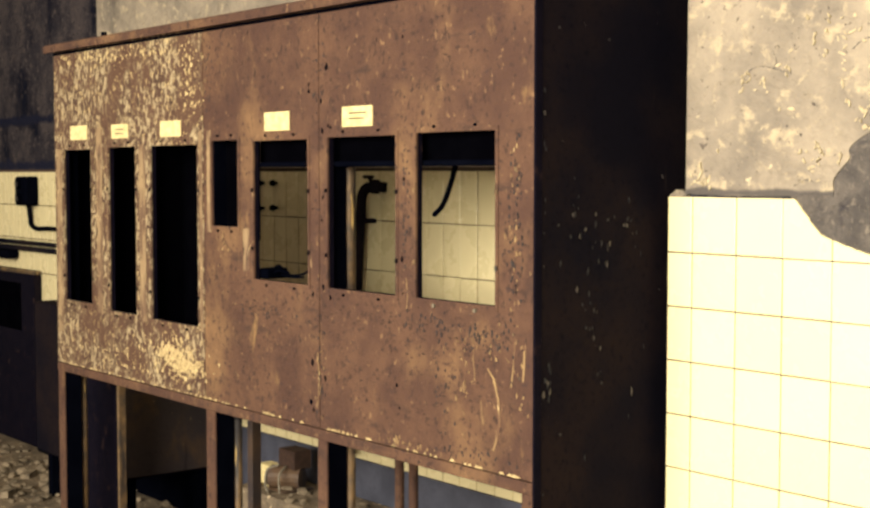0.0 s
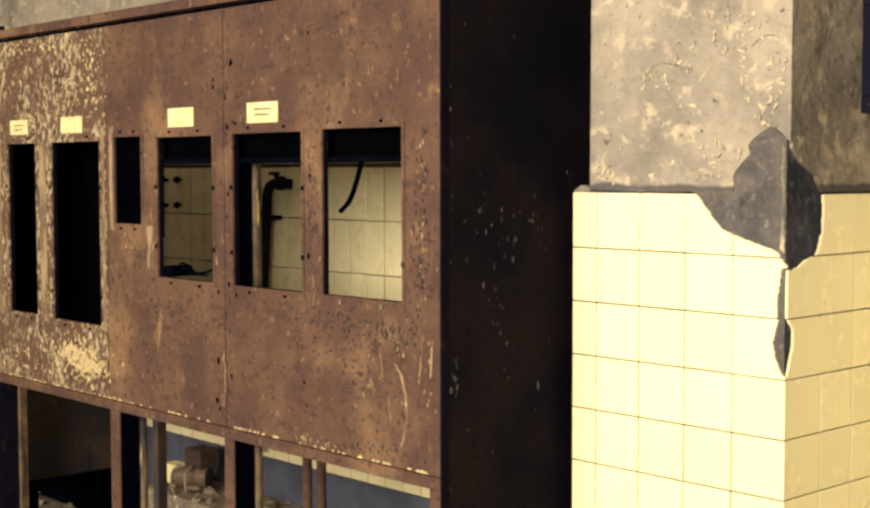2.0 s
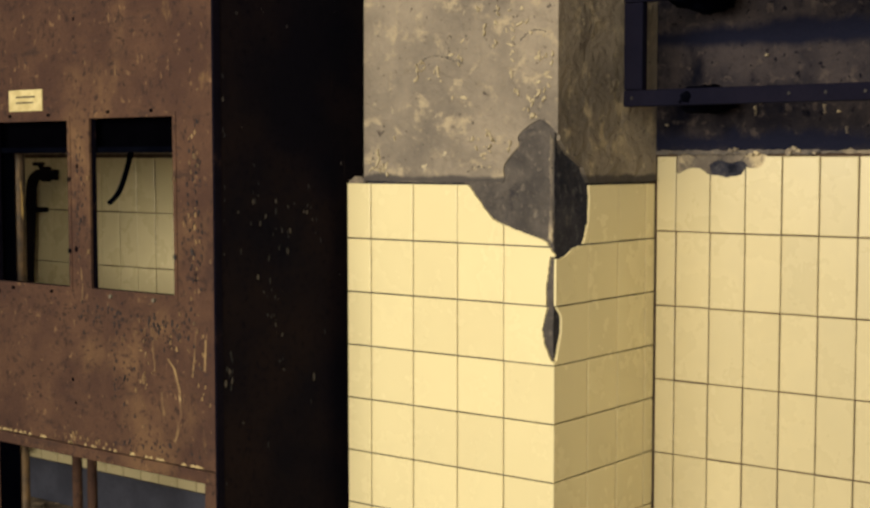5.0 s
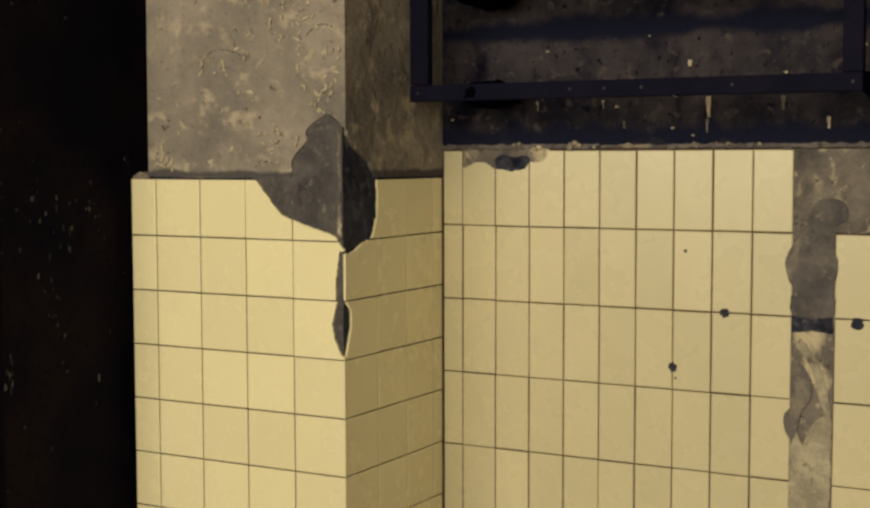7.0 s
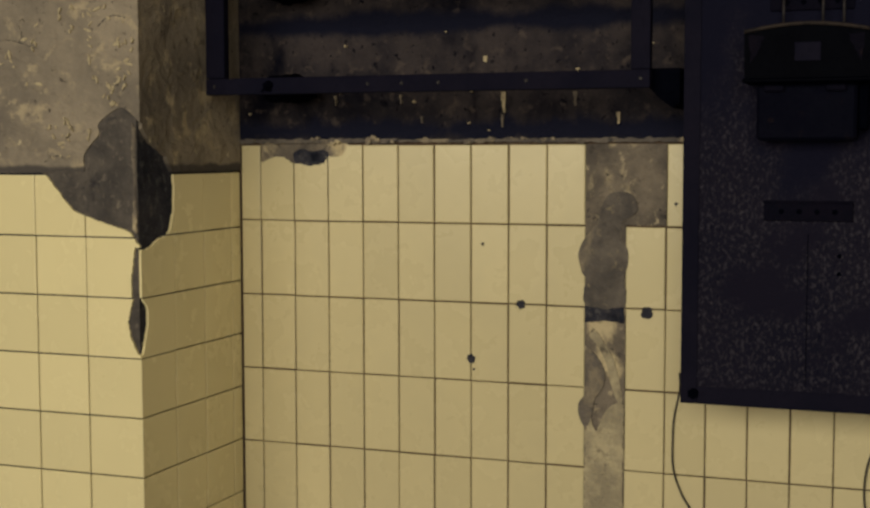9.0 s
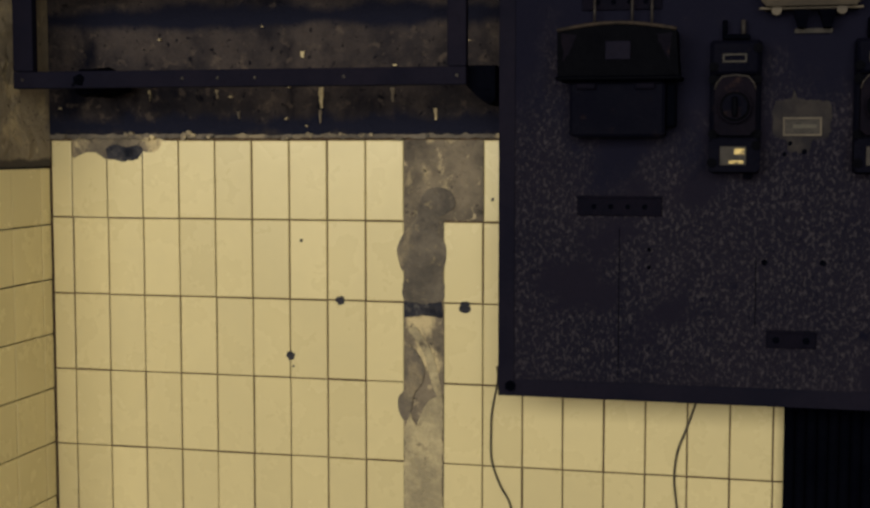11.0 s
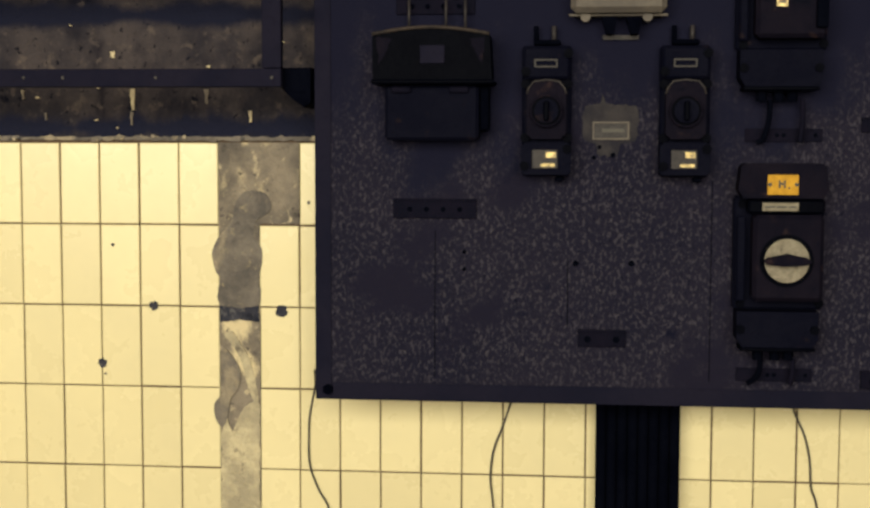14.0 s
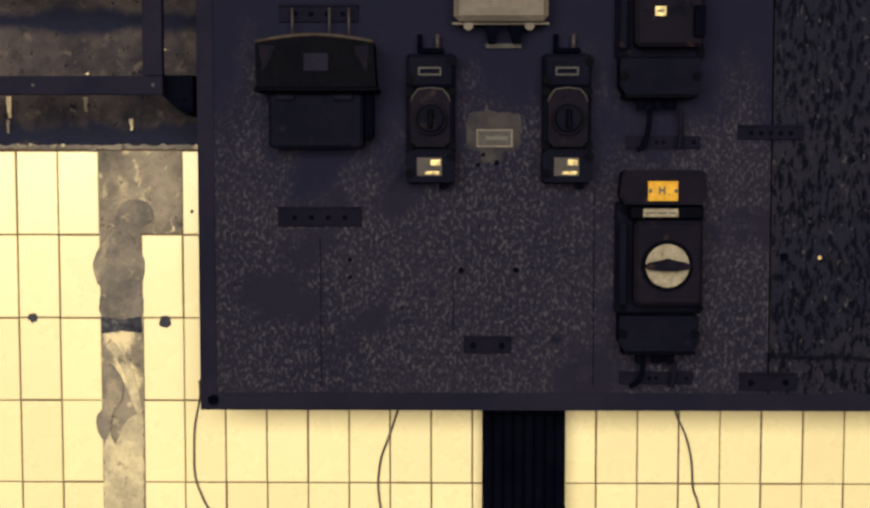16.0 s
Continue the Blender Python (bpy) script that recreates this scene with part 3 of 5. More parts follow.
# lighter copy of the broken mortar, for the face towards the light
M_BREAK_LIT = surface("lit_broken_mortar", (0.118, 0.104, 0.096), (0.066, 0.060, 0.060), 12, 0.95, bump=0.8, bscale=70, spec=0.05, relief=0.4,
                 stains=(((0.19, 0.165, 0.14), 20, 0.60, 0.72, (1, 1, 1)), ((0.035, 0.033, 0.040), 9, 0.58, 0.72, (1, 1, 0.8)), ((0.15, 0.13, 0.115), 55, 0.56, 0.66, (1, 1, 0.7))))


def pillar():
    zc = HALL[3]
    p = part("pillar", boxes((PX0 + 0.009, PX1 - 0.009, PFRONT + 0.009, WALL + 0.005, 0, PTOP - 0.004),
                             (-2.421, PX1 - 0.016, PFRONT + 0.016, WALL - 0.007, PTOP - 0.004, zc)), M_BREAK)
    tagged(p, "pillar with square cream tiles below weathered plaster", "pillar", kind="structure")
    front = rough_line([(-2.425, PTOP + 0.006), (-2.25, PTOP + 0.003), (-2.077, PTOP + 0.004)], 0.02, 0.002)
    edge = rough_line(BLOB_UP, 0.005, 0.003)
    front += edge + [(-1.808, zc), (-2.408, zc)]
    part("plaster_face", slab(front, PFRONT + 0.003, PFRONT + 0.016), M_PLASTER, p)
    side = [(PFRONT + 0.0165, 1.70)] + rough_line([(2.858, 1.668), (2.922, 1.637), (2.950, 1.597)], 0.006, 0.003) + [(2.955, PTOP + 0.004), (WALL - 0.005, PTOP + 0.004), (WALL - 0.005, zc), (PFRONT + 0.0165, zc)]
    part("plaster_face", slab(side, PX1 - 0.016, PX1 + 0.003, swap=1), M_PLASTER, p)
    part("ledge", slab(rough_line([(PX0 + 0.002, PTOP - 0.003), (PX0 + 0.004, PTOP + 0.006), (-2.46, PTOP + 0.018), (-2.424, PTOP + 0.012), (-2.424, PTOP - 0.003)], 0.008, 0.003), PFRONT + 0.006, PFRONT + 0.12), M_MORTAR, p)
    # broken corner: mortar laid bare, front in a lit tone, side in a shaded one
    part("broken_patch", uneven([(-2.09, 1.13), (PX1 - 0.006, 1.765)], PFRONT + 0.0058, 0.0028, 0.008, seed=3.0), M_BREAK_LIT, p, "dark broken-out mortar", True)
    # side face takes the darker mortar to paint its shade
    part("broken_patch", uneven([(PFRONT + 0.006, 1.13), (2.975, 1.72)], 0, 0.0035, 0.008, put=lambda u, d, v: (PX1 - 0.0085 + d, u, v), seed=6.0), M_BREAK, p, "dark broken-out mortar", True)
    # pale strip painted where the corner edge catches light
    ridge = rough_line([(-1.836, 1.46), (-1.823, 1.45), (-1.8225, 1.60), (-1.8225, 1.70), (-1.830, 1.715), (-1.833, 1.64), (-1.829, 1.55), (-1.836, 1.46)], 0.007, 0.004, 3.0)[:-1]
    part("mortar_ridge", slab(ridge, PFRONT + 0.0035, PFRONT + 0.012), M_MORTAR, p, "paler strip for the light caught along the mortar corner")
    # cracks in the plaster, their shade painted as dark strips, and the larger lumps of limewash along them
    for k, pts in enumerate(([(-2.242, 1.87), (-2.233, 1.9), (-2.209, 1.917), (-2.17, 1.92), (-2.124, 1.906), (-2.092, 1.898)], [(-2.151, 1.958), (-2.137, 1.932), (-2.147, 1.911)], [(-2.081, 1.622), (-2.045, 1.638), (-2.023, 1.633)], [(-1.92, 1.946), (-1.878, 1.969), (-1.844, 1.963)])):
        up = rough_line(soft(pts, 3), 0.006, 0.004, 60.0 + k)
        low = [(u + 0.0012, v - 0.0028 - 0.002 * math.sin(9.0 * i)) for i, (u, v) in enumerate(rough_line(soft(pts, 3), 0.006, 0.004, 60.0 + k))][::-1]
        part("crack", slab(up + low, PFRONT + 0.0022, PFRONT + 0.004), M_DAMP, p, "dark crack in the plaster")
    rl = random.Random(21)
    for u, v in ((-2.233, 1.89), (-2.221, 1.905), (-2.242, 1.878), (-2.051, 2.035), (-1.989, 2.024), (-1.987, 1.999), (-2.029, 1.979), (-2.0, 1.931), (-1.928, 1.812), (-1.894, 1.79), (-1.88, 1.767), (-1.849, 1.811), (-1.832, 1.897), (-1.855, 1.909), (-2.017, 1.732), (-2.009, 1.689), (-2.058, 1.695), (-1.952, 1.69), (-2.101, 1.905), (-2.319, 1.708), (-2.376, 1.656), (-2.364, 1.622), (-2.349, 1.629)):
        for k in range(3):
            a0, b0, r, lean = rl.gauss(u, 0.006), rl.gauss(v, 0.010), rl.uniform(0.0022, 0.0058), rl.uniform(-0.9, 0.9)
            ol = [(a0 + r * rl.uniform(0.25, 1.1) * math.cos(a) + lean * r * math.sin(a), b0 + 1.8 * r * rl.uniform(0.25, 1.1) * math.sin(a)) for a in [i * math.pi / 7 for i in range(14)]]
            part("limewash_flake", slab(ol, PFRONT - rl.uniform(0.0, 0.003), PFRONT + 0.0032), M_FLAKE, p)
    # curled flakes of old limewash in loose clusters
    rn = random.Random(8)
    spots = ((-1.855, 1.80, 0.016, 0.06, 14), (-1.93, 1.97, 0.02, 0.05, 13), (-2.385, 1.635, 0.018, 0.025, 14), (-2.03, 1.66, 0.02, 0.025, 10), (-2.20, 1.86, 0.03, 0.02, 7), (-1.90, 1.88, 0.05, 0.1, 5), (-2.10, 1.90, 0.06, 0.05, 4), (-2.42, 1.85, 0.004, 0.12, 8))
    for cx, cz, su, sv, n in spots:
        for k in range(n):
            u, v, r = rn.gauss(cx, su), rn.gauss(cz, sv), rn.uniform(0.002, 0.0055)
            if not (-2.405 < u < -1.822 and v > PTOP + 0.02) or inside(u, v, BLOB_F):
                continue
            tilt, long = rn.uniform(0, 3.1), rn.uniform(1.2, 3.6)
            ol = []
            for i in range(9):
                a = 2 * math.pi * i / 9
                e, f = long * r * rn.uniform(0.5, 1.1) * math.cos(a), r * rn.uniform(0.5, 1.1) * math.sin(a)
                ol.append((u + e * math.cos(tilt) - f * math.sin(tilt), v + e * math.sin(tilt) + f * math.cos(tilt)))
            part("limewash_flake", slab(ol, PFRONT + 0.003 - rn.uniform(0.001, 0.0035), PFRONT + 0.0032), M_FLAKE, p)
    return p


pil = pillar()


# ---------------------------------------------------------------- rusted switchgear front
M_WORN = surface("worn_strip", (0.273, 0.1928, 0.112), (0.1105, 0.0665, 0.0476), 26, 0.75, bump=0.4, bscale=80, spec=0.1, squash=(1, 1, 0.25),
                 stains=(((0.026, 0.0173, 0.0168), 40, 0.60, 0.68, (1, 1, 0.5)), ((0.494, 0.3857, 0.224), 50, 0.60, 0.70, (1, 1, 0.4))))
M_SMEAR = surface("smeared_rust", (0.058, 0.034, 0.026), (0.034, 0.022, 0.019), 40, 0.8, bump=0.3, bscale=120, spec=0.1)
M_FLECK = surface("bluish_bare_steel", (0.030, 0.028, 0.032), (0.014, 0.014, 0.018), 60, 0.6, bump=0.2, bscale=200, spec=0.1)
M_SCRATCH = surface("scuffed_paint", (0.28, 0.189, 0.0952), (0.119, 0.0672, 0.0448), 24, 0.7, bump=0.2, bscale=80, spec=0.1, squash=(1, 1, 0.5), stains=(((0.448, 0.336, 0.182), 40, 0.58, 0.68, (1, 1, 0.4)),))
M_PALE_PATCH = surface("pale_patch", (0.529, 0.414, 0.2185), (0.345, 0.253, 0.1323), 20, 0.6, bump=0.3, bscale=80, spec=0.2, stains=(((0.115, 0.069, 0.046), 34, 0.58, 0.70, (1, 1, 1)),))


def switchgear():
    th = thing("switchgear_panel", (-4.0, PANEL, 0), "rusted brown steel switchgear front with empty instrument openings, on legs", "switchgear")
    F = PANEL
    Z0, Z1 = 0.868, 2.1715
    WINS = [(-5.354, -5.102, 1.133, 1.747), (-4.943, -4.717, 1.119, 1.752), (-4.594, -4.247, 1.115, 1.752),
            (-4.146, -3.975, 1.473, 1.763), (-3.875, -3.557, 1.306, 1.757), (-3.447, -3.108, 1.304, 1.760), (-3.013, -2.680, 1.305, 1.764)]
    secs = [(-5.447, -4.2085, WINS[:3], M_RUST_PALE, "flaking pale paint over rust"), (-4.2045, -3.497, WINS[3:5], M_RUST, ""), (-3.493, -2.533, WINS[5:], M_RUST, "")]
    for x0, x1, ws, m, lb in secs:
        part("front_plate", frame_plate(x0, x1, Z0, Z1, F, F + 0.004, ws), m, th, lb)
    # openings: folded lips and screws
    for k, (a, b, c, d) in enumerate(WINS):
        m = M_RUST_PALE if k < 3 else M_RUST
        part("opening_lip", frame_plate(a - 0.012, b + 0.012, c - 0.012, d + 0.012, F - 0.0025, F - 0.0003, [(a, b, c, d)]), m, th)
        part("opening_return", frame_plate(a - 0.003, b + 0.003, c - 0.003, d + 0.003, F + 0.0045, F + 0.02, [(a + 0.0005, b - 0.0005, c + 0.0005, d - 0.0005)]), M_CAST_RUST, th)
        u = 0.24 * (b - a)
        for x, z in ((a + u, d + 0.016), (b - u, d + 0.016), (a + u, c - 0.016), (b - u, c - 0.016)):
            pale = k == 6 and z < c
            part("screw", rod(bmesh.new(), (x, F - 0.006, z), (x, F, z), 0.0055 if pale else 0.0042, 8), M_DISC if pale else M_BLACK, th)
        for x, z in ((a - 0.006, d - 0.16), (b + 0.006, d - 0.16), (a - 0.006, c + 0.1), (b + 0.006, c + 0.1)):
            if d - c > 0.4:
                part("catch", boxes((x - 0.005, x + 0.005, F - 0.007, F - 0.0026, z - 0.006, z + 0.006), bevel=0.001), M_BLACK if k < 6 else M_LIT_EDGE, th)
    # covers, rails, posts
    cap = slab([(2.325, 2.146), (2.325, 2.172), (2.332, 2.178), (2.40, 2.178), (2.40, 2.172), (2.334, 2.172), (2.334, 2.146)], -5.472, -2.522, swap=1)
    part("top_cap", cap, M_RUST, th)
    for x, r in ((-4.95, 0.012), (-3.17, 0.014), (-3.10, 0.010)):
        part("cap_bolt", rod(bmesh.new(), (x, 2.35, 2.178), (x, 2.35, 2.195), r, 8), M_BLACK, th)
    # black strip painted in as the shadow under the cap
    part("shadow_gap", boxes((-5.447, -2.533, F - 0.0015, F - 0.0003, 2.136, 2.1455)), M_BLACK, th)
    part("bottom_rail", boxes((-5.447, -2.533, F - 0.004, F + 0.03, 0.832, 0.864), bevel=0.002), M_RUST, th)
    # chamber plate, near-black for the shade behind the upper part of three openings
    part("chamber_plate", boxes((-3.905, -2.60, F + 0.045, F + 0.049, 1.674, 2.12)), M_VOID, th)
    part("chamber_rail", boxes((-3.905, -2.60, F + 0.024, F + 0.044, 1.672, 1.688), bevel=0.002), M_BLACK, th)
    # pale worn strips between the openings, and a pale patch
    for k, (x, w, a, c) in enumerate(((-5.055, 0.05, 1.10, 1.83), (-4.965, 0.014, 1.12, 1.76), (-4.690, 0.05, 1.10, 1.76), (-4.236, 0.022, 1.10, 1.80), (-4.182, 0.028, 1.45, 1.80), (-3.945, 0.04, 1.33, 1.47), (-5.43, 0.05, 1.0, 1.75))):
        ol = rough_line([(x, a), (x + w, a), (x + w, c), (x, c), (x, a)], 0.012, 0.006, 20.0 + k)[:-1]
        part("worn_strip", slab(ol, F - 0.0010, F - 0.0002), M_WORN, th)
    rn = random.Random(11)
    def specks(name, clusters, material, sizes, tall, lift, label):
        """Small chips of paint scattered in loose clusters (x, z, spread x, spread z, how many)."""
        bm = bmesh.new()
        for cx, cz, sx, sz, many in clusters:
            for k in range(many):
                u, v, r = rn.gauss(cx, sx), rn.gauss(cz, sz), rn.uniform(*sizes)
                if not (-5.44 < u < -2.545 and 0.88 < v < 2.13) or any(a - 0.013 < u < b + 0.013 and c - 0.013 < v < d + 0.013 for a, b, c, d in WINS):
                    continue
                slab([(u + r * rn.uniform(0.4, 1.1) * math.cos(a), v + tall * r * rn.uniform(0.4, 1.1) * math.sin(a)) for a in [i * math.pi / 4 for i in range(8)]], F - lift - 0.00001 * (k % 97), F - 0.0002, bm)
        tagged(part(name, bm, material, th), label, kind="stuff")
    specks("bare_speck", ((-4.44, 1.0, 0.055, 0.018, 150), (-4.33, 0.965, 0.05, 0.022, 120), (-4.40, 0.985, 0.11, 0.04, 150), (-4.9, 2.105, 0.30, 0.018, 110), (-4.30, 1.98, 0.05, 0.10, 60), (-4.8, 0.94, 0.30, 0.03, 60)), M_PALE_PATCH, (0.002, 0.0085), 1.3, 0.0013, "pale specks on the paint")
    specks("dark_scuff", ((-2.605, 1.55, 0.018, 0.13, 70), (-2.97, 1.235, 0.10, 0.016, 46), (-2.74, 1.215, 0.07, 0.024, 60), (-3.49, 1.05, 0.012, 0.13, 46), (-3.055, 1.52, 0.014, 0.13, 34), (-2.90, 1.08, 0.02, 0.08, 30),
                          (-3.50, 1.95, 0.02, 0.08, 20), (-4.17, 1.98, 0.015, 0.09, 24), (-3.75, 1.20, 0.12, 0.012, 34), (-2.75, 0.90, 0.12, 0.010, 26)), M_FLECK, (0.0015, 0.0048), 1.8, 0.0010, "dark chipped paint specks")
    specks("rust_smear", ((-3.85, 1.21, 0.13, 0.016, 60), (-3.25, 1.235, 0.14, 0.018, 60), (-3.2, 1.02, 0.22, 0.05, 50), (-3.85, 1.05, 0.15, 0.05, 40), (-3.3, 1.95, 0.3, 0.07, 50), (-2.85, 1.17, 0.12, 0.04, 40)), M_SMEAR, (0.003, 0.012), 0.28, 0.0007, "dark smears in the rust")
    specks("pale_scuff", ((-2.605, 1.50, 0.02, 0.14, 22), (-2.74, 1.19, 0.08, 0.03, 26), (-3.49, 1.02, 0.014, 0.12, 18), (-2.80, 1.08, 0.02, 0.07, 22), (-3.06, 0.885, 0.06, 0.006, 30), (-4.05, 1.42, 0.05, 0.05, 18), (-2.58, 1.12, 0.012, 0.06, 12)), M_SCRATCH, (0.0015, 0.0045), 2.2, 0.0016, "pale scuff marks")
    for a, b in ((-5.447, -5.389), (-4.202, -4.142), (-3.509, -3.459), (-2.577, -2.533)):
        part("leg", boxes((a, b, F, F + 0.006, 0, 0.831), bevel=0.001), M_RUST, th)
        # black web paints the post's shaded side; the ochre conduit its lit edge
        part("post_web", boxes((b - 0.006, b, F + 0.0065, F + 0.074, 0, 2.14)), M_BLACK, th)
        if b < -2.6:
            part("conduit", rod(bmesh.new(), (b - (0.027 if b < -5 else 0.010), F + 0.095, 0), (b - (0.027 if b < -5 else 0.010), F + 0.095, 0.86), 0.016, 12), M_LIT_EDGE, th, "conduit in an ochre tone for its lit edge", True)
        if b == -3.459:
            part("conduit", rod(bmesh.new(), (b - 0.011, F + 0.097, 0.8605), (b - 0.011, F + 0.097, 2.12), 0.018, 14), M_LIT_EDGE, th, "rusty conduit", True)
    part("rear_plate", boxes((-5.72, -5.402, 2.61, 2.63, 0, 0.83), bevel=0.002), M_CAST_RUST, th)
    # bright strip drawn as the rear plate's lit edge
    part("rear_edge", boxes((-5.4015, -5.385, 2.60, 2.635, 0, 0.83), bevel=0.002), M_LIT_EDGE, th)
    part("rear_post", boxes((-4.42, -4.385, 2.655, 2.695, 0, 0.83), bevel=0.002), M_SHEET, th)
    part("end_plate", boxes((-2.533, -2.529, F + 0.0005, 3.12, 0, 2.143)), M_STEEL_DK, th, "near-black steel end plate with pale flecks")
    part("corner_angle", boxes((-2.534, -2.527, F - 0.003, F + 0.022, 0.0, 2.143), bevel=0.001), M_CAST_RUST, th)
    for y, z in ((2.44, 2.02), (2.62, 2.0), (2.44, 1.52), (2.62, 1.53), (2.60, 1.10), (2.45, 0.98)):
        part("rivet", rod(bmesh.new(), (-2.530, y, z), (-2.5275, y, z), 0.004, 8), M_TAG, th)
    for k in range(74):
        cy, cz, sy, sz = ((2.50, 1.56, 0.018, 0.05), (2.60, 1.44, 0.02, 0.05), (2.56, 1.30, 0.015, 0.05), (2.41, 1.15, 0.008, 0.05), (2.39, 1.60, 0.006, 0.25), (2.68, 1.5, 0.03, 0.05), (2.6, 1.1, 0.1, 0.15))[k % 7]
        y, z = min(2.9, max(2.39, random.gauss(cy, sy))), random.gauss(cz, sz)
        r = random.uniform(0.0015, 0.0048)
        chip = [(y + r * random.uniform(0.4, 1.1) * math.cos(a), z + 2.6 * r * random.uniform(0.25, 1.1) * math.sin(a)) for a in [i * math.pi / 4 for i in range(8)]]
        part("paint_chip", slab(chip, -2.5295, -2.5284 + 0.00001 * k, swap=1), M_GREY_LID if k % 4 == 0 else M_FLECK, th)
    # closed near-black boxes added to paint the shade behind four of the openings
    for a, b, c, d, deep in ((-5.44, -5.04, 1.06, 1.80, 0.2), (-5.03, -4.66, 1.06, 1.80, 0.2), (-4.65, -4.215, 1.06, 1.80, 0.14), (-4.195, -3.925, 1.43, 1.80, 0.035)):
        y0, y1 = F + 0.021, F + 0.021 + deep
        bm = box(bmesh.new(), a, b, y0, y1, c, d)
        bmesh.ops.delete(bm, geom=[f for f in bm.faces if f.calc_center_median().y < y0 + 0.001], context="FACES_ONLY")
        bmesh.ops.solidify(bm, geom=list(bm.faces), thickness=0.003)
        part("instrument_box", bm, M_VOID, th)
    part("inner_door", boxes((-5.128, -5.104, F + 0.02, F + 0.034, 1.136, 1.744), bevel=0.002), M_CAST_RUST, th)
    # yellowed cards over the openings
    for a, b, c, d, ang, rows in ((-5.286, -5.131, 1.786, 1.843, 0, 0), (-4.912, -4.772, 1.785, 1.839, 0, 2), (-4.514, -4.361, 1.783, 1.840, 0, 0),
                                  (-3.803, -3.656, 1.787, 1.847, 1, 0), (-3.368, -3.215, 1.789, 1.849, 1, 2)):
        card = part("label_card", boxes((a, b, F - 0.004, F - 0.0005, c, d), bevel=0.0008), M_CARD, th, "yellowed paper label card")
        for r in range(rows):
            z = d - 0.018 - 0.016 * r
            part("print_bar", boxes((a + 0.035, b - 0.03 - 0.01 * r, F - 0.0046, F - 0.0041, z - 0.004, z)), M_DARKTAG, card)
    # scratches and pale runs on the rusted sheets
    for k, pts in enumerate(([(-2.715, 1.14), (-2.690, 1.115), (-2.672, 1.06), (-2.668, 1.0), (-2.680, 0.95), (-2.692, 0.925)], [(-2.77, 1.20), (-2.768, 1.14), (-2.76, 1.10)],
                             [(-2.605, 1.22), (-2.612, 1.15), (-2.620, 1.10)], [(-3.06, 1.265), (-3.055, 1.31), (-3.062, 1.36)], [(-3.506, 1.10), (-3.50, 1.02), (-3.51, 0.93)],
                             [(-3.90, 1.42), (-3.905, 1.38)], [(-2.57, 1.20), (-2.575, 1.12)], [(-2.74, 1.05), (-2.73, 0.99)])):
        wide = (0.009, 0.004, 0.005, 0.003, 0.003, 0.003, 0.007, 0.006)[k]
        left = rough_line(pts, 0.006, 0.002, k)
        right = [(u + wide, v) for u, v in rough_line(pts, 0.006, 0.002, k + 9.0)][::-1]
        part("scratch", slab(left + right, F - 0.0009, F - 0.0002), M_SCRATCH, th, "pale scratch")
    for k in range(46):
        side = (-4.19, -3.53, -3.475, -2.60, -3.09, -3.45)[k % 6] + random.uniform(-0.02, 0.02)
        z = random.uniform(0.9, 2.1)
        if any(a - 0.02 < side < b + 0.02 and c - 0.02 < z < d + 0.02 for a, b, c, d in WINS):
            continue
        r = random.uniform(0.002, 0.0065)
        chip = [(side + 1.5 * r * random.uniform(0.5, 1.1) * math.cos(a), z + 2.2 * r * random.uniform(0.25, 1.1) * math.sin(a)) for a in [i * math.pi / 4 for i in range(8)]]
        part("paint_chip", slab(chip, F - 0.0009 - 0.00001 * k, F - 0.0002), M_BLACK if k % 3 else M_LIT_EDGE, th)
    # flaking edge along the bottom seam
    for k in range(90):
        x = -5.42 + 2.3 * random.random() if k < 72 else -3.1 + 0.5 * random.random()
        w = 0.006 + 0.024 * random.random() ** 2
        part("paint_flake", slab(rough_line([(x, 0.868), (x + w * 0.3, 0.873 + 0.004 * random.random()), (x + w * 0.7, 0.872 + 0.004 * random.random()), (x + w, 0.869)], 0.006, 0.002, k), F - 0.0015 - 0.0001 * (k % 9), F), M_PALE_PATCH, th)


switchgear()


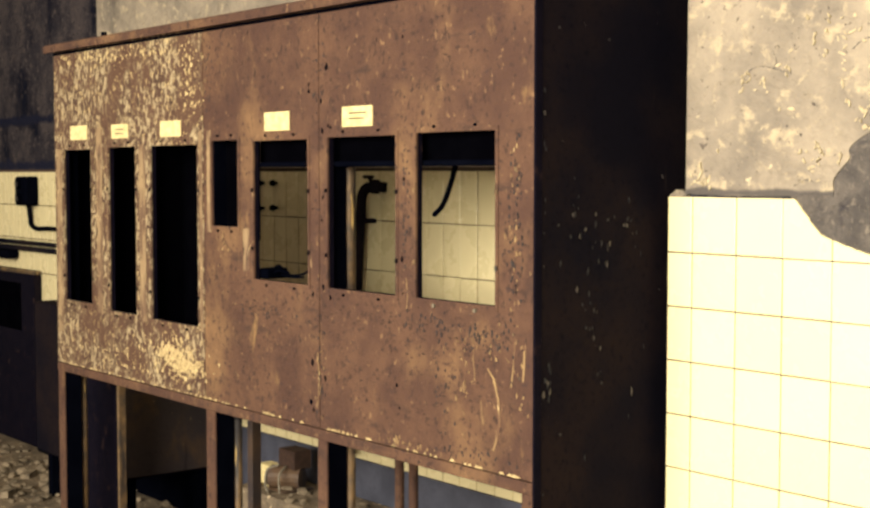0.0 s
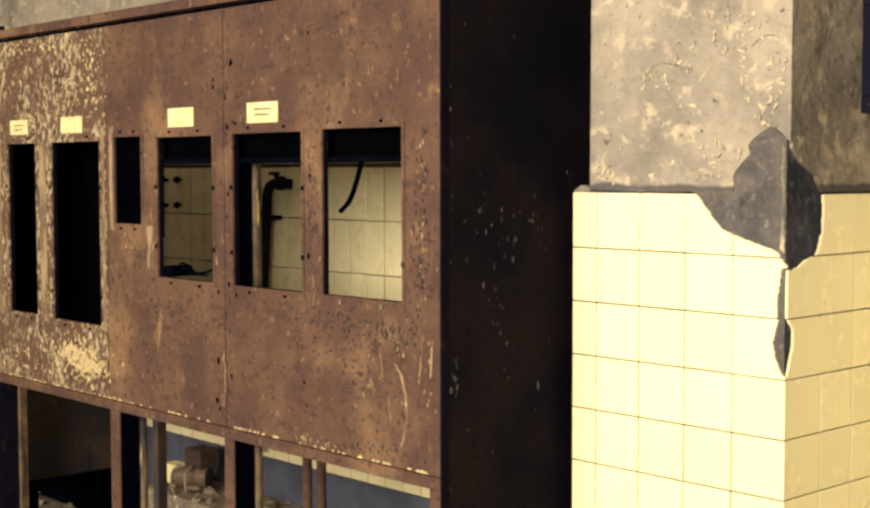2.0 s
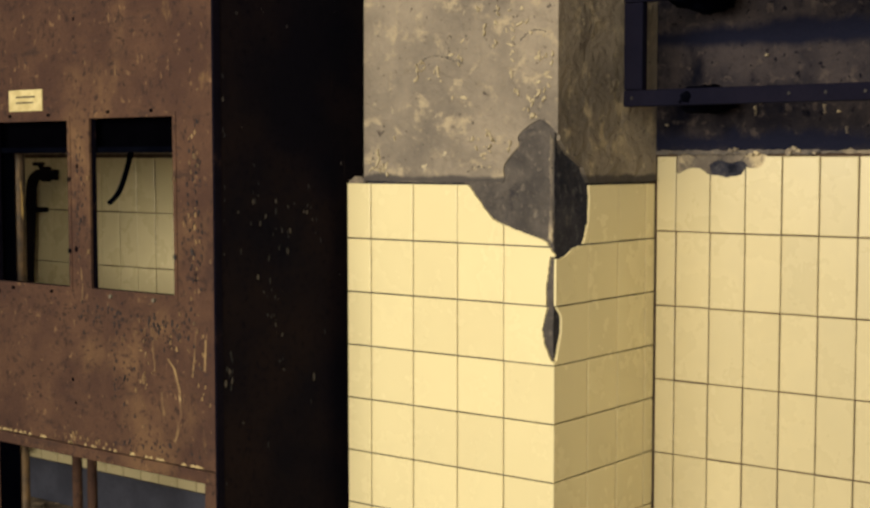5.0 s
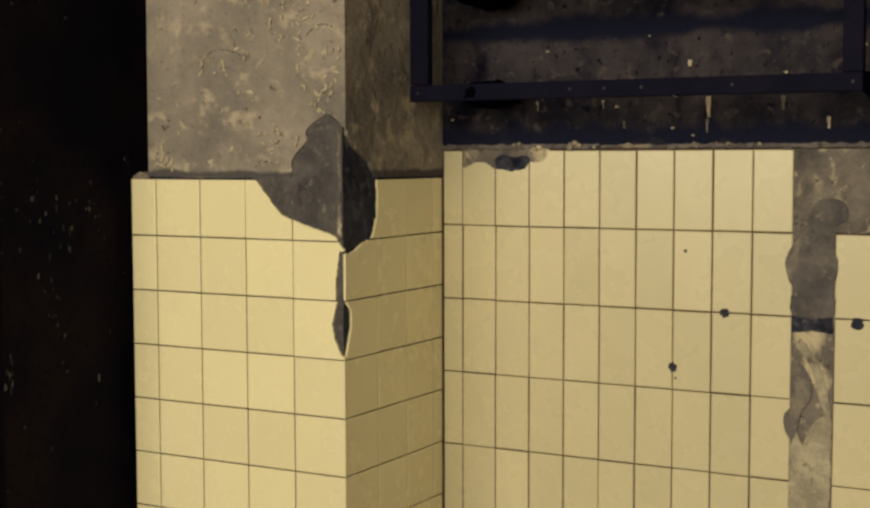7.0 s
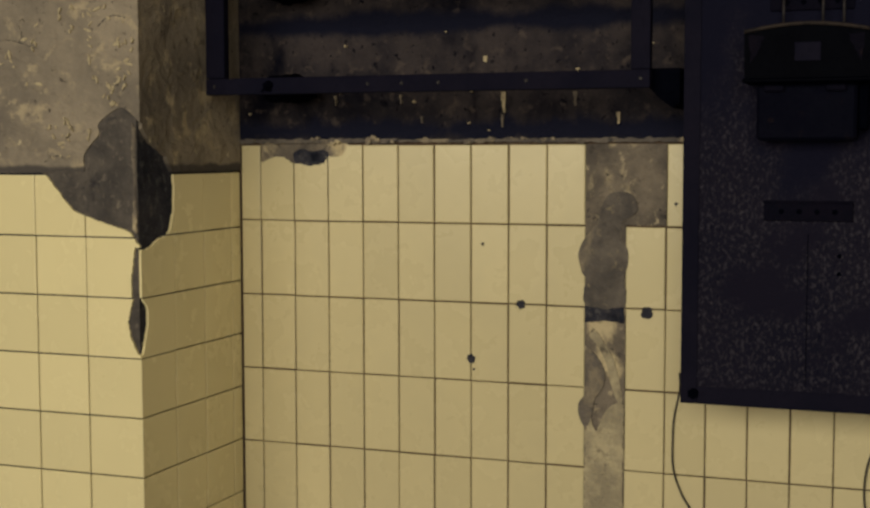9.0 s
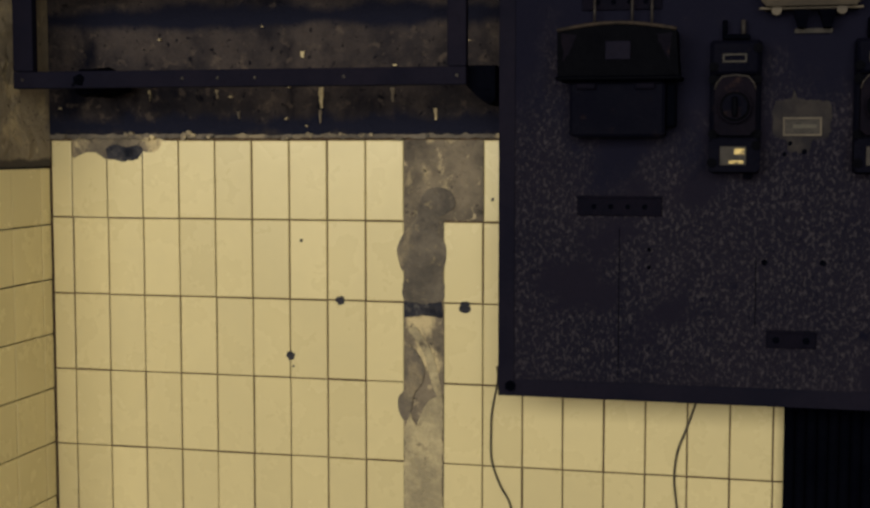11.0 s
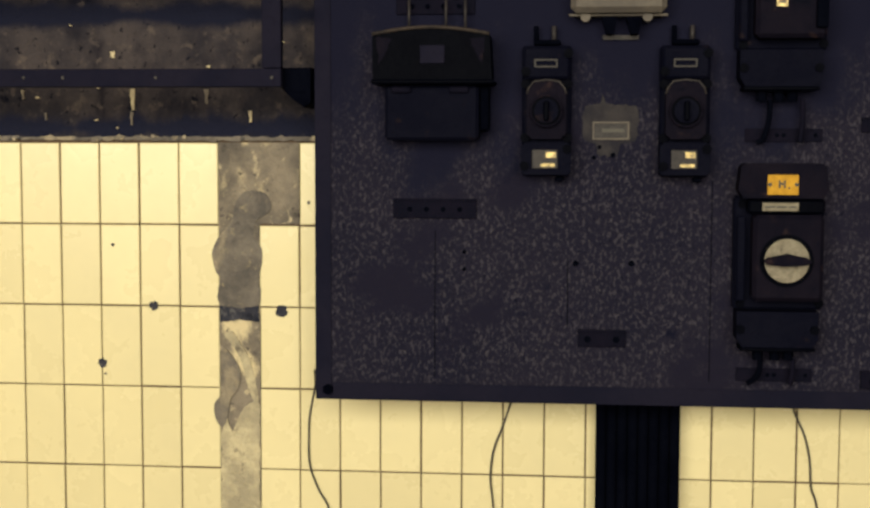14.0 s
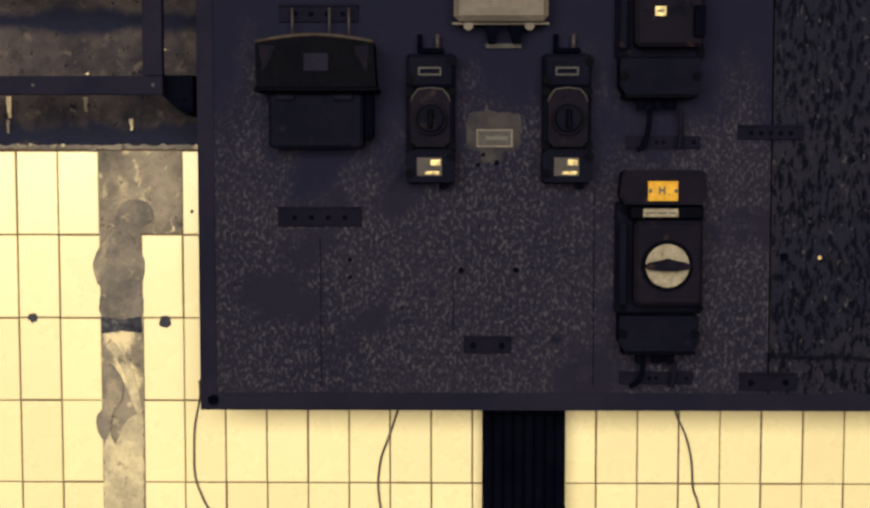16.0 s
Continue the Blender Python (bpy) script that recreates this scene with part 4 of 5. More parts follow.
def behind_switchgear():
    # bent pipe on the wall
    th = thing("wall_pipe", (-4.5, 3.25, 0.5), "dark bent steel pipe rising up the tiled wall", "pipe")
    part("pipe", tube([(-4.60, 3.25, 0.5), (-4.548, 3.25, 1.1), (-4.513, 3.25, 1.50), (-4.508, 3.25, 1.555), (-4.487, 3.252, 1.588), (-4.45, 3.262, 1.600), (-4.40, 3.29, 1.596)], 0.021, 12), M_STEEL_DK, th, "", True)
    part("clip", boxes((-4.552, -4.475, 3.226, 3.302, 1.452, 1.470), bevel=0.003), M_STEEL_DK, th)
    part("collar", rod(bmesh.new(), (-4.452, 3.258, 1.600), (-4.428, 3.276, 1.599), 0.029, 12), M_STEEL_DK, th)
    part("tap_stem", rod(bmesh.new(), (-4.44, 3.262, 1.60), (-4.44, 3.24, 1.634), 0.009, 8), M_STEEL_DK, th)
    part("tap_handle", boxes((-4.475, -4.405, 3.228, 3.24, 1.632, 1.645), bevel=0.004), M_STEEL_DK, th)
    # hanging cable end
    cb = part("hanging_cable", tube([(-3.10, 2.52, 2.0), (-3.112, 2.57, 1.82), (-3.13, 2.6, 1.705), (-3.141, 2.6, 1.656), (-3.166, 2.6, 1.599), (-3.195, 2.6, 1.554), (-3.234, 2.6, 1.527)], 0.008, 8), M_BLACK, None, "", True)
    tagged(cb, "black cable end hanging inside the switchgear", "cable")
    hk = part("cable_rail", boxes((-3.45, -2.545, 2.50, 2.53, 1.99, 2.02), bevel=0.002), M_STEEL_DK)
    tagged(hk, "dark steel cross rail inside the switchgear", "rail")
    # four insulators on the wall
    for k, (x, z) in enumerate(((-5.334, 1.609), (-5.223, 1.610), (-5.336, 1.496), (-5.224, 1.499))):
        st = thing("insulator", (x, WALL, z), "small dark stud insulator on the tiled wall", "insulator", "insulators on the wall")
        part("stud", rod(bmesh.new(), (x, WALL, z), (x, WALL - 0.03, z), 0.007, 10), M_BLACK, st, "", True)
        part("knob", rod(bmesh.new(), (x, WALL - 0.02, z), (x, WALL - 0.036, z), 0.016, 12, 0.011), M_BLACK, st, "", False)
    # torn wires in an opening
    tf = thing("torn_wires", (-3.93, 2.45, 1.306), "tuft of torn black wires in an opening", "wires")
    part("clamp", boxes((-3.90, -3.84, 2.385, 2.47, 1.3065, 1.34), bevel=0.006), M_BLACK, tf)
    for a in ([(-3.85, 2.44, 1.325), (-3.80, 2.46, 1.318), (-3.75, 2.47, 1.325), (-3.72, 2.48, 1.345)], [(-3.85, 2.44, 1.322), (-3.79, 2.44, 1.314), (-3.72, 2.45, 1.316)],
              [(-3.87, 2.43, 1.33), (-3.83, 2.42, 1.35), (-3.80, 2.42, 1.345)], [(-3.86, 2.42, 1.32), (-3.80, 2.41, 1.335), (-3.76, 2.42, 1.33)]):
        part("wire", tube(a, 0.004, 6), M_BLACK, tf, "", True)
    # twin pipes and things on the floor behind
    for x in (-3.80, -3.72):
        tp = part("floor_pipe", rod(bmesh.new(), (x, 2.9, 0.0), (x, 2.9, 0.83), 0.017, 12), M_RUST, None, "", True)
        tagged(tp, "thin rusty pipe standing behind the switchgear", "pipe", "standing pipes")
    cabx = thing("steel_box", (-6.25, 3.05, 0), "stained dark steel box on short feet beside the wall", "box")
    part("body", boxes((-6.75, -5.782, 2.80, 3.298, 0.235, 1.0), bevel=0.006), M_STEEL_DK, cabx)
    # black plate added in place of the shade beneath the box
    part("rear_skirt", boxes((-6.74, -5.79, 3.22, 3.297, 0.0, 0.234)), M_BLACK, cabx)
    part("end_panel", boxes((-5.7815, -5.776, 2.815, 3.285, 0.245, 0.985), bevel=0.002), M_SHEET, cabx, "stained steel end panel")
    for x, y in ((-6.70, 2.84), (-5.86, 2.84)):
        part("foot", boxes((x, x + 0.05, y, y + 0.05, 0.0, 0.234)), M_BLACK, cabx)
    for a, b, r in (((-6.02, 2.62, 0.035), (-5.70, 3.27, 0.035), 0.022), ((-5.90, 2.70, 0.03), (-5.52, 3.25, 0.03), 0.016)):
        fb = part("fallen_bar", rod(bmesh.new(), a, b, r, 12), M_SHEET, None, "", True)
        tagged(fb, "rusty steel bar lying in the rubble", "bar", "fallen bars")
    pl = part("plinth", boxes((-5.12, -2.56, 3.0, 3.298, 0, 0.31), bevel=0.01), M_FLOOR)
    tagged(pl, "low concrete plinth along the wall", "plinth")
    bx = part("white_box", boxes((-5.078, -4.968, 3.1, 3.17, 0.31, 0.400), bevel=0.003), M_CARD)
    tagged(bx, "dirty white carton on the plinth", "carton")
    mo = thing("motor_remnant", (-4.90, 3.15, 0.31), "rusty remnant of a small motor on the plinth", "motor")
    part("casing", rod(bmesh.new(), (-4.945, 3.09, 0.365), (-4.83, 3.17, 0.365), 0.05, 18), M_SHEET, mo)
    part("end_ring", rod(bmesh.new(), (-4.957, 3.082, 0.365), (-4.946, 3.0895, 0.365), 0.040, 18), M_DISC, mo, "pale bearing ring")
    # bore shown as a black disc, its inner shade painted
    part("bore", rod(bmesh.new(), (-4.961, 3.079, 0.365), (-4.958, 3.0815, 0.365), 0.022, 14), M_BLACK, mo)
    part("foot", boxes((-4.955, -4.82, 3.08, 3.22, 0.3105, 0.32)), M_SHEET, mo)
    part("terminal_box", boxes((-4.94, -4.82, 3.12, 3.21, 0.405, 0.485), bevel=0.004), M_SMEAR, mo, "brown terminal box")
    for a in ([(-4.90, 3.10, 0.42), (-4.93, 3.06, 0.40), (-4.92, 3.04, 0.345), (-4.88, 3.03, 0.316)], [(-4.86, 3.11, 0.42), (-4.84, 3.06, 0.39), (-4.82, 3.05, 0.318)]):
        part("lead", tube(a, 0.005, 6), M_DISC, mo, "", True)


behind_switchgear()


def far_end():
    # switch, conduit, pipe and cabinet beyond the switchgear
    sw = thing("wall_switch", (-7.95, WALL, 1.46), "black two-dial rotary switch on the tiled wall", "switch")
    part("body", boxes((-8.02, -7.86, 3.215, 3.302, 1.46, 1.635), bevel=0.012), M_BLACK, sw)
    for z in (1.505, 1.59):
        part("dial", rod(bmesh.new(), (-7.94, 3.216, z), (-7.94, 3.195, z), 0.03, 16), M_BAKELITE, sw)
        part("pointer", boxes((-7.95, -7.93, 3.190, 3.1945, z - 0.012, z + 0.012)), M_GREY_LID, sw)
    part("gland", boxes((-8.07, -8.021, 3.24, 3.28, 1.52, 1.55), bevel=0.004), M_BLACK, sw)
    cb = part("switch_cable", tube([(-7.94, 3.27, 1.46), (-7.945, 3.28, 1.39), (-7.93, 3.28, 1.345), (-7.85, 3.28, 1.325), (-7.70, 3.28, 1.33), (-7.4, 3.28, 1.33)], 0.014, 8), M_BLACK, None, "", True)
    tagged(cb, "black cable bending down from the wall switch", "cable")
    for z, r in ((1.235, 0.014), (1.20, 0.016)):
        hp = part("wall_conduit", rod(bmesh.new(), (-10.9, 3.275, z), (-6.9, 3.275, z), r, 10), M_STEEL_DK, None, "", True)
        tagged(hp, "dark horizontal conduit along the tiled wall", "conduit", "wall conduits")
    ft = part("conduit_fitting", boxes((-8.55, -8.17, 3.22, 3.301, 1.13, 1.183), bevel=0.01), M_BLACK)
    tagged(ft, "black cable fitting under the conduits", "fitting")
    c = thing("low_cabinet", (-8.2, 3.2, 0), "low rusty steel cabinet with a black opening", "cabinet")
    part("body", frame_plate(-8.7, -7.84, 0.02, 1.05, 3.25, 3.26, [(-8.45, -8.03, 0.70, 0.99)]), M_CAST_RUST, c)
    part("side", boxes((-7.852, -7.84, 3.2605, 3.30, 0.0, 1.05)), M_STEEL_DK, c)
    part("top", boxes((-8.7, -7.835, 3.245, 3.30, 1.051, 1.072), bevel=0.003), M_LIT_EDGE, c)
    # back sheet coloured as the shade inside the opening
    part("back", boxes((-8.7, -7.855, 3.285, 3.29, 0.0, 1.04)), M_VOID, c)
    b = part("low_black_box", boxes((-7.80, -7.45, 3.24, 3.30, 0, 0.39), bevel=0.005), M_BLACK)
    tagged(b, "low black steel box beside the cabinet", "box")


far_end()


def rubble():
    """Broken plaster and brick crumbs over the floor along the wall."""
    bm = bmesh.new()
    rnd = random.Random(5)
    for k in range(2200):
        x, y = rnd.uniform(-9.0, -3.6), rnd.uniform(2.0, 3.22)
        s = 0.006 + 0.034 * rnd.random() ** 4
        on = 0.31 if (-5.1 < x < -2.6 and y > 3.01) else 0.0
        r = bmesh.ops.create_icosphere(bm, subdivisions=1, radius=s)
        flat = rnd.uniform(0.35, 0.8)
        for v in r["verts"]:
            d = rnd.uniform(0.7, 1.25)
            v.co = Vector((x + v.co.x * d * 1.3, y + v.co.y * d, on + s * 0.3 + v.co.z * d * flat))
    for k in range(26):
        x, y = rnd.uniform(-8.2, -4.2), rnd.uniform(2.4, 3.15)
        a, w, h = rnd.uniform(0, 3.1), rnd.uniform(0.06, 0.16), rnd.uniform(0.03, 0.08)
        on = 0.31 if (-5.05 < x and y > 3.05) else 0.0
        r = bmesh.ops.create_cube(bm, size=1.0)
        for v in r["verts"]:
            u, t_ = v.co.x * w, v.co.y * w * 0.6
            v.co = Vector((x + u * math.cos(a) - t_ * math.sin(a), y + u * math.sin(a) + t_ * math.cos(a), on + 0.015 + v.co.z * h * 0.5 + 0.12 * u))
    ob = part("rubble", bm, M_RUBBLE)
    tagged(ob, "crumbled plaster and brick rubble on the floor", "rubble", kind="stuff")


rubble()


# ---------------------------------------------------------------- switchboard
B = 3.16
# scaling about the camera shifts the board's depth and keeps its view
EYE = Matrix.Translation((0, 0, 1.65))
VIEW_FIT["scale"] = EYE @ Matrix.Scale(BOARD / B, 4) @ EYE.inverted()


def switchboard():
    th = thing("switchboard", (0.4, B, 1.064), "dark speckled switchboard held off the tiled wall", "switchboard")
    part("sheet", boxes((-0.584, 0.727, B, B + 0.012, 1.0640, 2.7)), M_BOARD, th)
    part("sheet", boxes((0.731, 1.45, B, B + 0.012, 1.0640, 2.7)), M_BOARD_WORN, th, "scorched and flaking board sheet")
    part("rim_strip", boxes((-0.586, -0.548, B - 0.0035, B - 0.0003, 1.062, 2.7), bevel=0.001), M_RIM, th)
    part("rim_strip", boxes((-0.547, 1.45, B - 0.0035, B - 0.0003, 1.062, 1.103), bevel=0.001), M_RIM, th)
    for x, a, b in ((-0.306, 1.12, 1.46), (0.324, 1.12, 1.58), (0.0, 1.24, 1.40)):
        part("seam", boxes((x, x + 0.002, B - 0.0007, B - 0.0002, a, b)), M_BLACK, th)
    part("bolt", rod(bmesh.new(), (-0.556, B - 0.011, 1.086), (-0.556, B - 0.0035, 1.086), 0.013, 6), M_BLACK, th)
    for x, z, r in ((0.019, 1.388, 0.007), (0.146, 1.389, 0.007), (-0.237, 1.412, 0.005), (-0.237, 1.372, 0.005), (0.76, 1.42, 0.01), (0.070, 1.654, 0.005), (0.058, 1.630, 0.005), (0.101, 1.636, 0.006)):
        # solid black discs stand in for the shaded insides of the holes
        part("bolt_hole", rod(bmesh.new(), (x, B - 0.001, z), (x, B + 0.004, z), r, 12), M_BLACK, th)
    for x in (-0.52, 0.5, 1.3):
        part("stand_off", boxes((x, x + 0.05, B + 0.0125, 3.345, 1.25, 1.30), (x, x + 0.05, B + 0.0125, 3.345, 1.95, 2.0)), M_BLACK, th)
    part("back_rail", boxes((-0.5, 1.4, B + 0.0125, B + 0.05, 1.15, 1.19)), M_BLACK, th)
    part("scuff", slab(rough_line([(0.034, 1.672), (0.030, 1.725), (0.036, 1.748), (0.07, 1.752), (0.075, 1.775), (0.085, 1.752), (0.152, 1.748), (0.160, 1.715), (0.152, 1.668), (0.118, 1.662), (0.11, 1.636), (0.068, 1.634), (0.062, 1.66)], 0.007, 0.006), B - 0.0008, B - 0.0002), M_TAGWORN, th, "pale scuffed patch")
    # small brass disc put in for a glint of light
    part("glint", rod(bmesh.new(), (0.842, B - 0.004, 1.418), (0.842, B, 1.418), 0.005, 8), M_BRASS, th)


M_TAGWORN = surface("scuffed_board", (0.0250, 0.0222, 0.0265), (0.0105, 0.0098, 0.0165), 16, 0.65, bump=0.2, bscale=130, spec=0.1, contrast=(0.38, 0.62))
M_RUSTEDGE = surface("worn_hood_edge", (0.034, 0.026, 0.024), (0.013, 0.011, 0.013), 30, 0.6, bump=0.2, bscale=150, spec=0.1)
switchboard()


def mounting_rail(x0, x1, z0, z1, holes, label):
    th = thing("mounting_rail", ((x0 + x1) / 2, B, z0), label, "rail", "perforated mounting rails")
    part("bar", boxes((x0, x1, B - 0.007, B - 0.0005, z0, z1), bevel=0.0015), M_RAIL, th)
    part("flange", boxes((x0, x1, B - 0.012, B - 0.0072, z1 - 0.005, z1)), M_RAIL, th)
    for i in range(holes):
        x = x0 + (x1 - x0) * (0.2 + 0.6 * i / max(holes - 1, 1))
        # rail holes are black discs coloured as shade
        part("hole", rod(bmesh.new(), (x, B - 0.0078, (z0 + z1) / 2 - 0.002), (x, B - 0.004, (z0 + z1) / 2 - 0.002), 0.006 if holes > 2 else 0.008, 10), M_BLACK, th)


mounting_rail(-0.402, -0.209, 1.489, 1.535, 4, "four-hole steel rail screwed to the board")
mounting_rail(0.026, 0.135, 1.196, 1.236, 2, "short two-hole steel rail on the board")
mounting_rail(0.662, 0.795, 1.110, 1.152, 2, "two-hole steel rail near the board's bottom edge")
mounting_rail(0.65, 0.80, 1.688, 1.722, 5, "five-hole steel rail on the scorched sheet")
mounting_rail(-0.395, -0.215, 1.955, 1.995, 4, "steel rail above the hooded contactor")


def screw(x, y, z, parent, r=0.009, m=None):
    part("screw", rod(bmesh.new(), (x, y - 0.006, z), (x, y, z), r, 10), m or M_BAKELITE, parent)


def hooded_contactor():
    th = thing("hooded_contactor", (-0.31, B, 1.668), "black hooded contactor with a flared cover", "contactor")
    part("base_box", boxes((-0.413, -0.201, B - 0.075, B - 0.0005, 1.668, 1.7925), bevel=0.007, ), M_CAST, th)
    # flared hood with an arched top
    n = 12
    arch = [(-0.437 + 0.261 * i / n, 1.901 + 0.015 * math.sin(math.pi * i / n)) for i in range(n + 1)]
    prof = [(-0.436, 1.803), (-0.437, 1.901)] + arch[1:-1] + [(-0.176, 1.901), (-0.170, 1.803)]
    part("hood", slab(prof, B - 0.105, B - 0.0005), M_BAKELITE, th)
    rim = tube([(x, B - 0.107, z + 0.002) for x, z in arch], 0.0045, 6, 2)
    part("hood_edge", rim, M_RUSTEDGE, th, "worn brown edge", True)
    part("hood_lip", boxes((-0.440, -0.164, B - 0.112, B - 0.002, 1.793, 1.8025), bevel=0.003), M_BAKELITE, th)
    for x, s in ((-0.428, 1), (-0.186, -1)):
        part("rust_patch", slab(rough_line([(x, 1.895), (x + 0.035 * s, 1.893), (x + 0.02 * s, 1.86), (x + 0.005 * s, 1.835), (x, 1.895)], 0.006, 0.004, x)[:-1], B - 0.1056, B - 0.1051), M_CAST_RUST, th)
    part("plate", boxes((-0.330, -0.275, B - 0.109, B - 0.1062, 1.838, 1.878), bevel=0.0015), M_RIM, th)
    for x in (-0.375, -0.245):
        part("coil_terminal", boxes((x - 0.022, x + 0.022, B - 0.086, B - 0.0755, 1.774, 1.788), bevel=0.003), M_RAIL, th)
    part("side_arm", boxes((-0.200, -0.178, B - 0.06, B - 0.01, 1.69, 1.79), bevel=0.004), M_BLACK, th)
    for x in (-0.363, -0.279, -0.235):
        part("lead", rod(bmesh.new(), (x, B - 0.03, 1.92), (x, B - 0.03, 1.985), 0.0032, 8), M_TAG, th, "", True)


hooded_contactor()


def rotary_switch(tag_label):
    th = thing("rotary_switch", (-0.05, B, 1.586), tag_label, "switch", "rotary switches")
    part("base", boxes((-0.106, 0.006, B - 0.03, B - 0.0005, 1.588, 1.882), bevel=0.006), M_CAST, th)
    part("upper_cover", boxes((-0.102, 0.002, B - 0.058, B - 0.0305, 1.806, 1.878), bevel=0.006), M_CAST, th)
    part("window", frame_plate(-0.078, -0.026, 1.831, 1.850, B - 0.0605, B - 0.0585, [(-0.074, -0.030, 1.835, 1.846)]), M_TAG, th)
    part("middle_cover", slab([(-0.094, 1.684), (-0.082, 1.672), (-0.018, 1.672), (-0.006, 1.684), (-0.006, 1.772), (-0.022, 1.800), (-0.078, 1.800), (-0.094, 1.772)], B - 0.062, B - 0.0305), M_CAST_RUST, th)
    part("shoulder_edge", tube([(-0.094, B - 0.062, 1.772), (-0.078, B - 0.063, 1.800), (-0.022, B - 0.063, 1.800), (-0.006, B - 0.062, 1.772)], 0.0025, 6, 2), M_TAG, th, "", True)
    ring = bmesh.new()
    rod(ring, (-0.05, B - 0.074, 1.734), (-0.05, B - 0.0625, 1.734), 0.034, 24)
    part("collar", ring, M_BAKELITE, th)
    # lighter ring paints the highlight round the collar
    part("collar_edge", tube([(-0.05 + 0.0345 * math.cos(i * math.pi / 12), B - 0.074, 1.734 + 0.0345 * math.sin(i * math.pi / 12)) for i in range(25)], 0.0025, 6, 1), M_CAST_RUST, th, "", True)
    knob = part("knob", rod(bmesh.new(), (-0.05, B - 0.084, 1.734), (-0.05, B - 0.0745, 1.734), 0.027, 24), M_CAST, th)
    part("grip", boxes((-0.056, -0.044, B - 0.098, B - 0.0845, 1.712, 1.756), bevel=0.003), M_BAKELITE, knob)
    part("lower_cover", slab([(-0.106, 1.600), (-0.100, 1.592), (0.0, 1.592), (0.006, 1.600), (0.006, 1.655), (-0.004, 1.664), (-0.096, 1.664), (-0.106, 1.655)], B - 0.066, B - 0.0305), M_CAST, th)
    tag = part("name_tag", boxes((-0.081, -0.024, B - 0.069, B - 0.0665, 1.606, 1.648), bevel=0.001), M_TAG, th, "worn brass name tag")
    part("tag_bar", boxes((-0.05, -0.028, B - 0.0705, B - 0.0695, 1.630, 1.643)), M_BRASS, tag)
    part("tag_bar", boxes((-0.062, -0.030, B - 0.0705, B - 0.0695, 1.610, 1.617)), M_BRASS, tag)
    for x, z, y in ((-0.002, 1.862, 0.058), (-0.097, 1.822, 0.058), (-0.002, 1.795, 0.04), (-0.098, 1.795, 0.04), (-0.002, 1.675, 0.04), (-0.098, 1.675, 0.04), (-0.003, 1.650, 0.066), (-0.098, 1.612, 0.066)):
        screw(x, B - y, z, th, 0.0105)
    part("gland", boxes((-0.08, -0.02, B - 0.04, B - 0.005, 1.8825, 1.894), bevel=0.003), M_BLACK, th)
    for x in (-0.075, -0.035):
        part("lead", rod(bmesh.new(), (x, B - 0.02, 1.89), (x, B - 0.02, 1.926), 0.0055, 8), M_TAG if x > -0.05 else M_BLACK, th, "", True)
    part("foot_gland", boxes((-0.03, -0.01, B - 0.04, B - 0.01, 1.576, 1.5875), bevel=0.003), M_BLACK, th)
    return th


sw_a = rotary_switch("small black rotary switch with a brass tag")
copy_thing(sw_a, Matrix.Translation(sw_a.location + Vector((0.303, 0, 0))))


def grey_lid_box():
    th = thing("grey_lid_box", (0.11, B, 1.943), "box with a pale grey cast lid", "box")
    part("lid", boxes((0.002, 0.213, B - 0.075, B - 0.035, 1.951, 2.14), bevel=0.012, ), M_GREY_LID, th)
    part("body", boxes((0.008, 0.208, B - 0.0345, B - 0.0005, 1.945, 2.14), bevel=0.004), M_CAST, th)
    part("lid_edge", boxes((-0.002, 0.217, B - 0.045, B - 0.036, 1.945, 1.9505), bevel=0.0015), M_GREY_LID, th)
    for x in (0.035, 0.172):
        part("lug", rod(bmesh.new(), (x, B - 0.05, 1.943), (x, B - 0.03, 1.943), 0.011, 12), M_GREY_LID, th)
    for x in (0.088, 0.142):
        part("gland", slab([(x - 0.018, 1.943), (x + 0.018, 1.943), (x + 0.010, 1.905), (x - 0.006, 1.905)], B - 0.05, B - 0.01), M_BLACK, th)
    part("strap", boxes((0.075, 0.155, B - 0.008, B - 0.0005, 1.896, 1.906)), M_TAG, th)


grey_lid_box()

tagplate = thing("number_plate", (0.095, B, 1.671), "small pale framed plate on the board", "plate")
part("plate_frame", frame_plate(0.054, 0.137, 1.671, 1.712, B - 0.004, B - 0.001, [(0.058, 0.133, 1.675, 1.708)]), M_GREY_LID, tagplate)
part("plate_face", boxes((0.0585, 0.1325, B - 0.003, B - 0.001, 1.6755, 1.7075)), M_TAG, tagplate)
part("plate_bar", boxes((0.075, 0.125, B - 0.0036, B - 0.0031, 1.688, 1.696)), M_DARKTAG, tagplate)


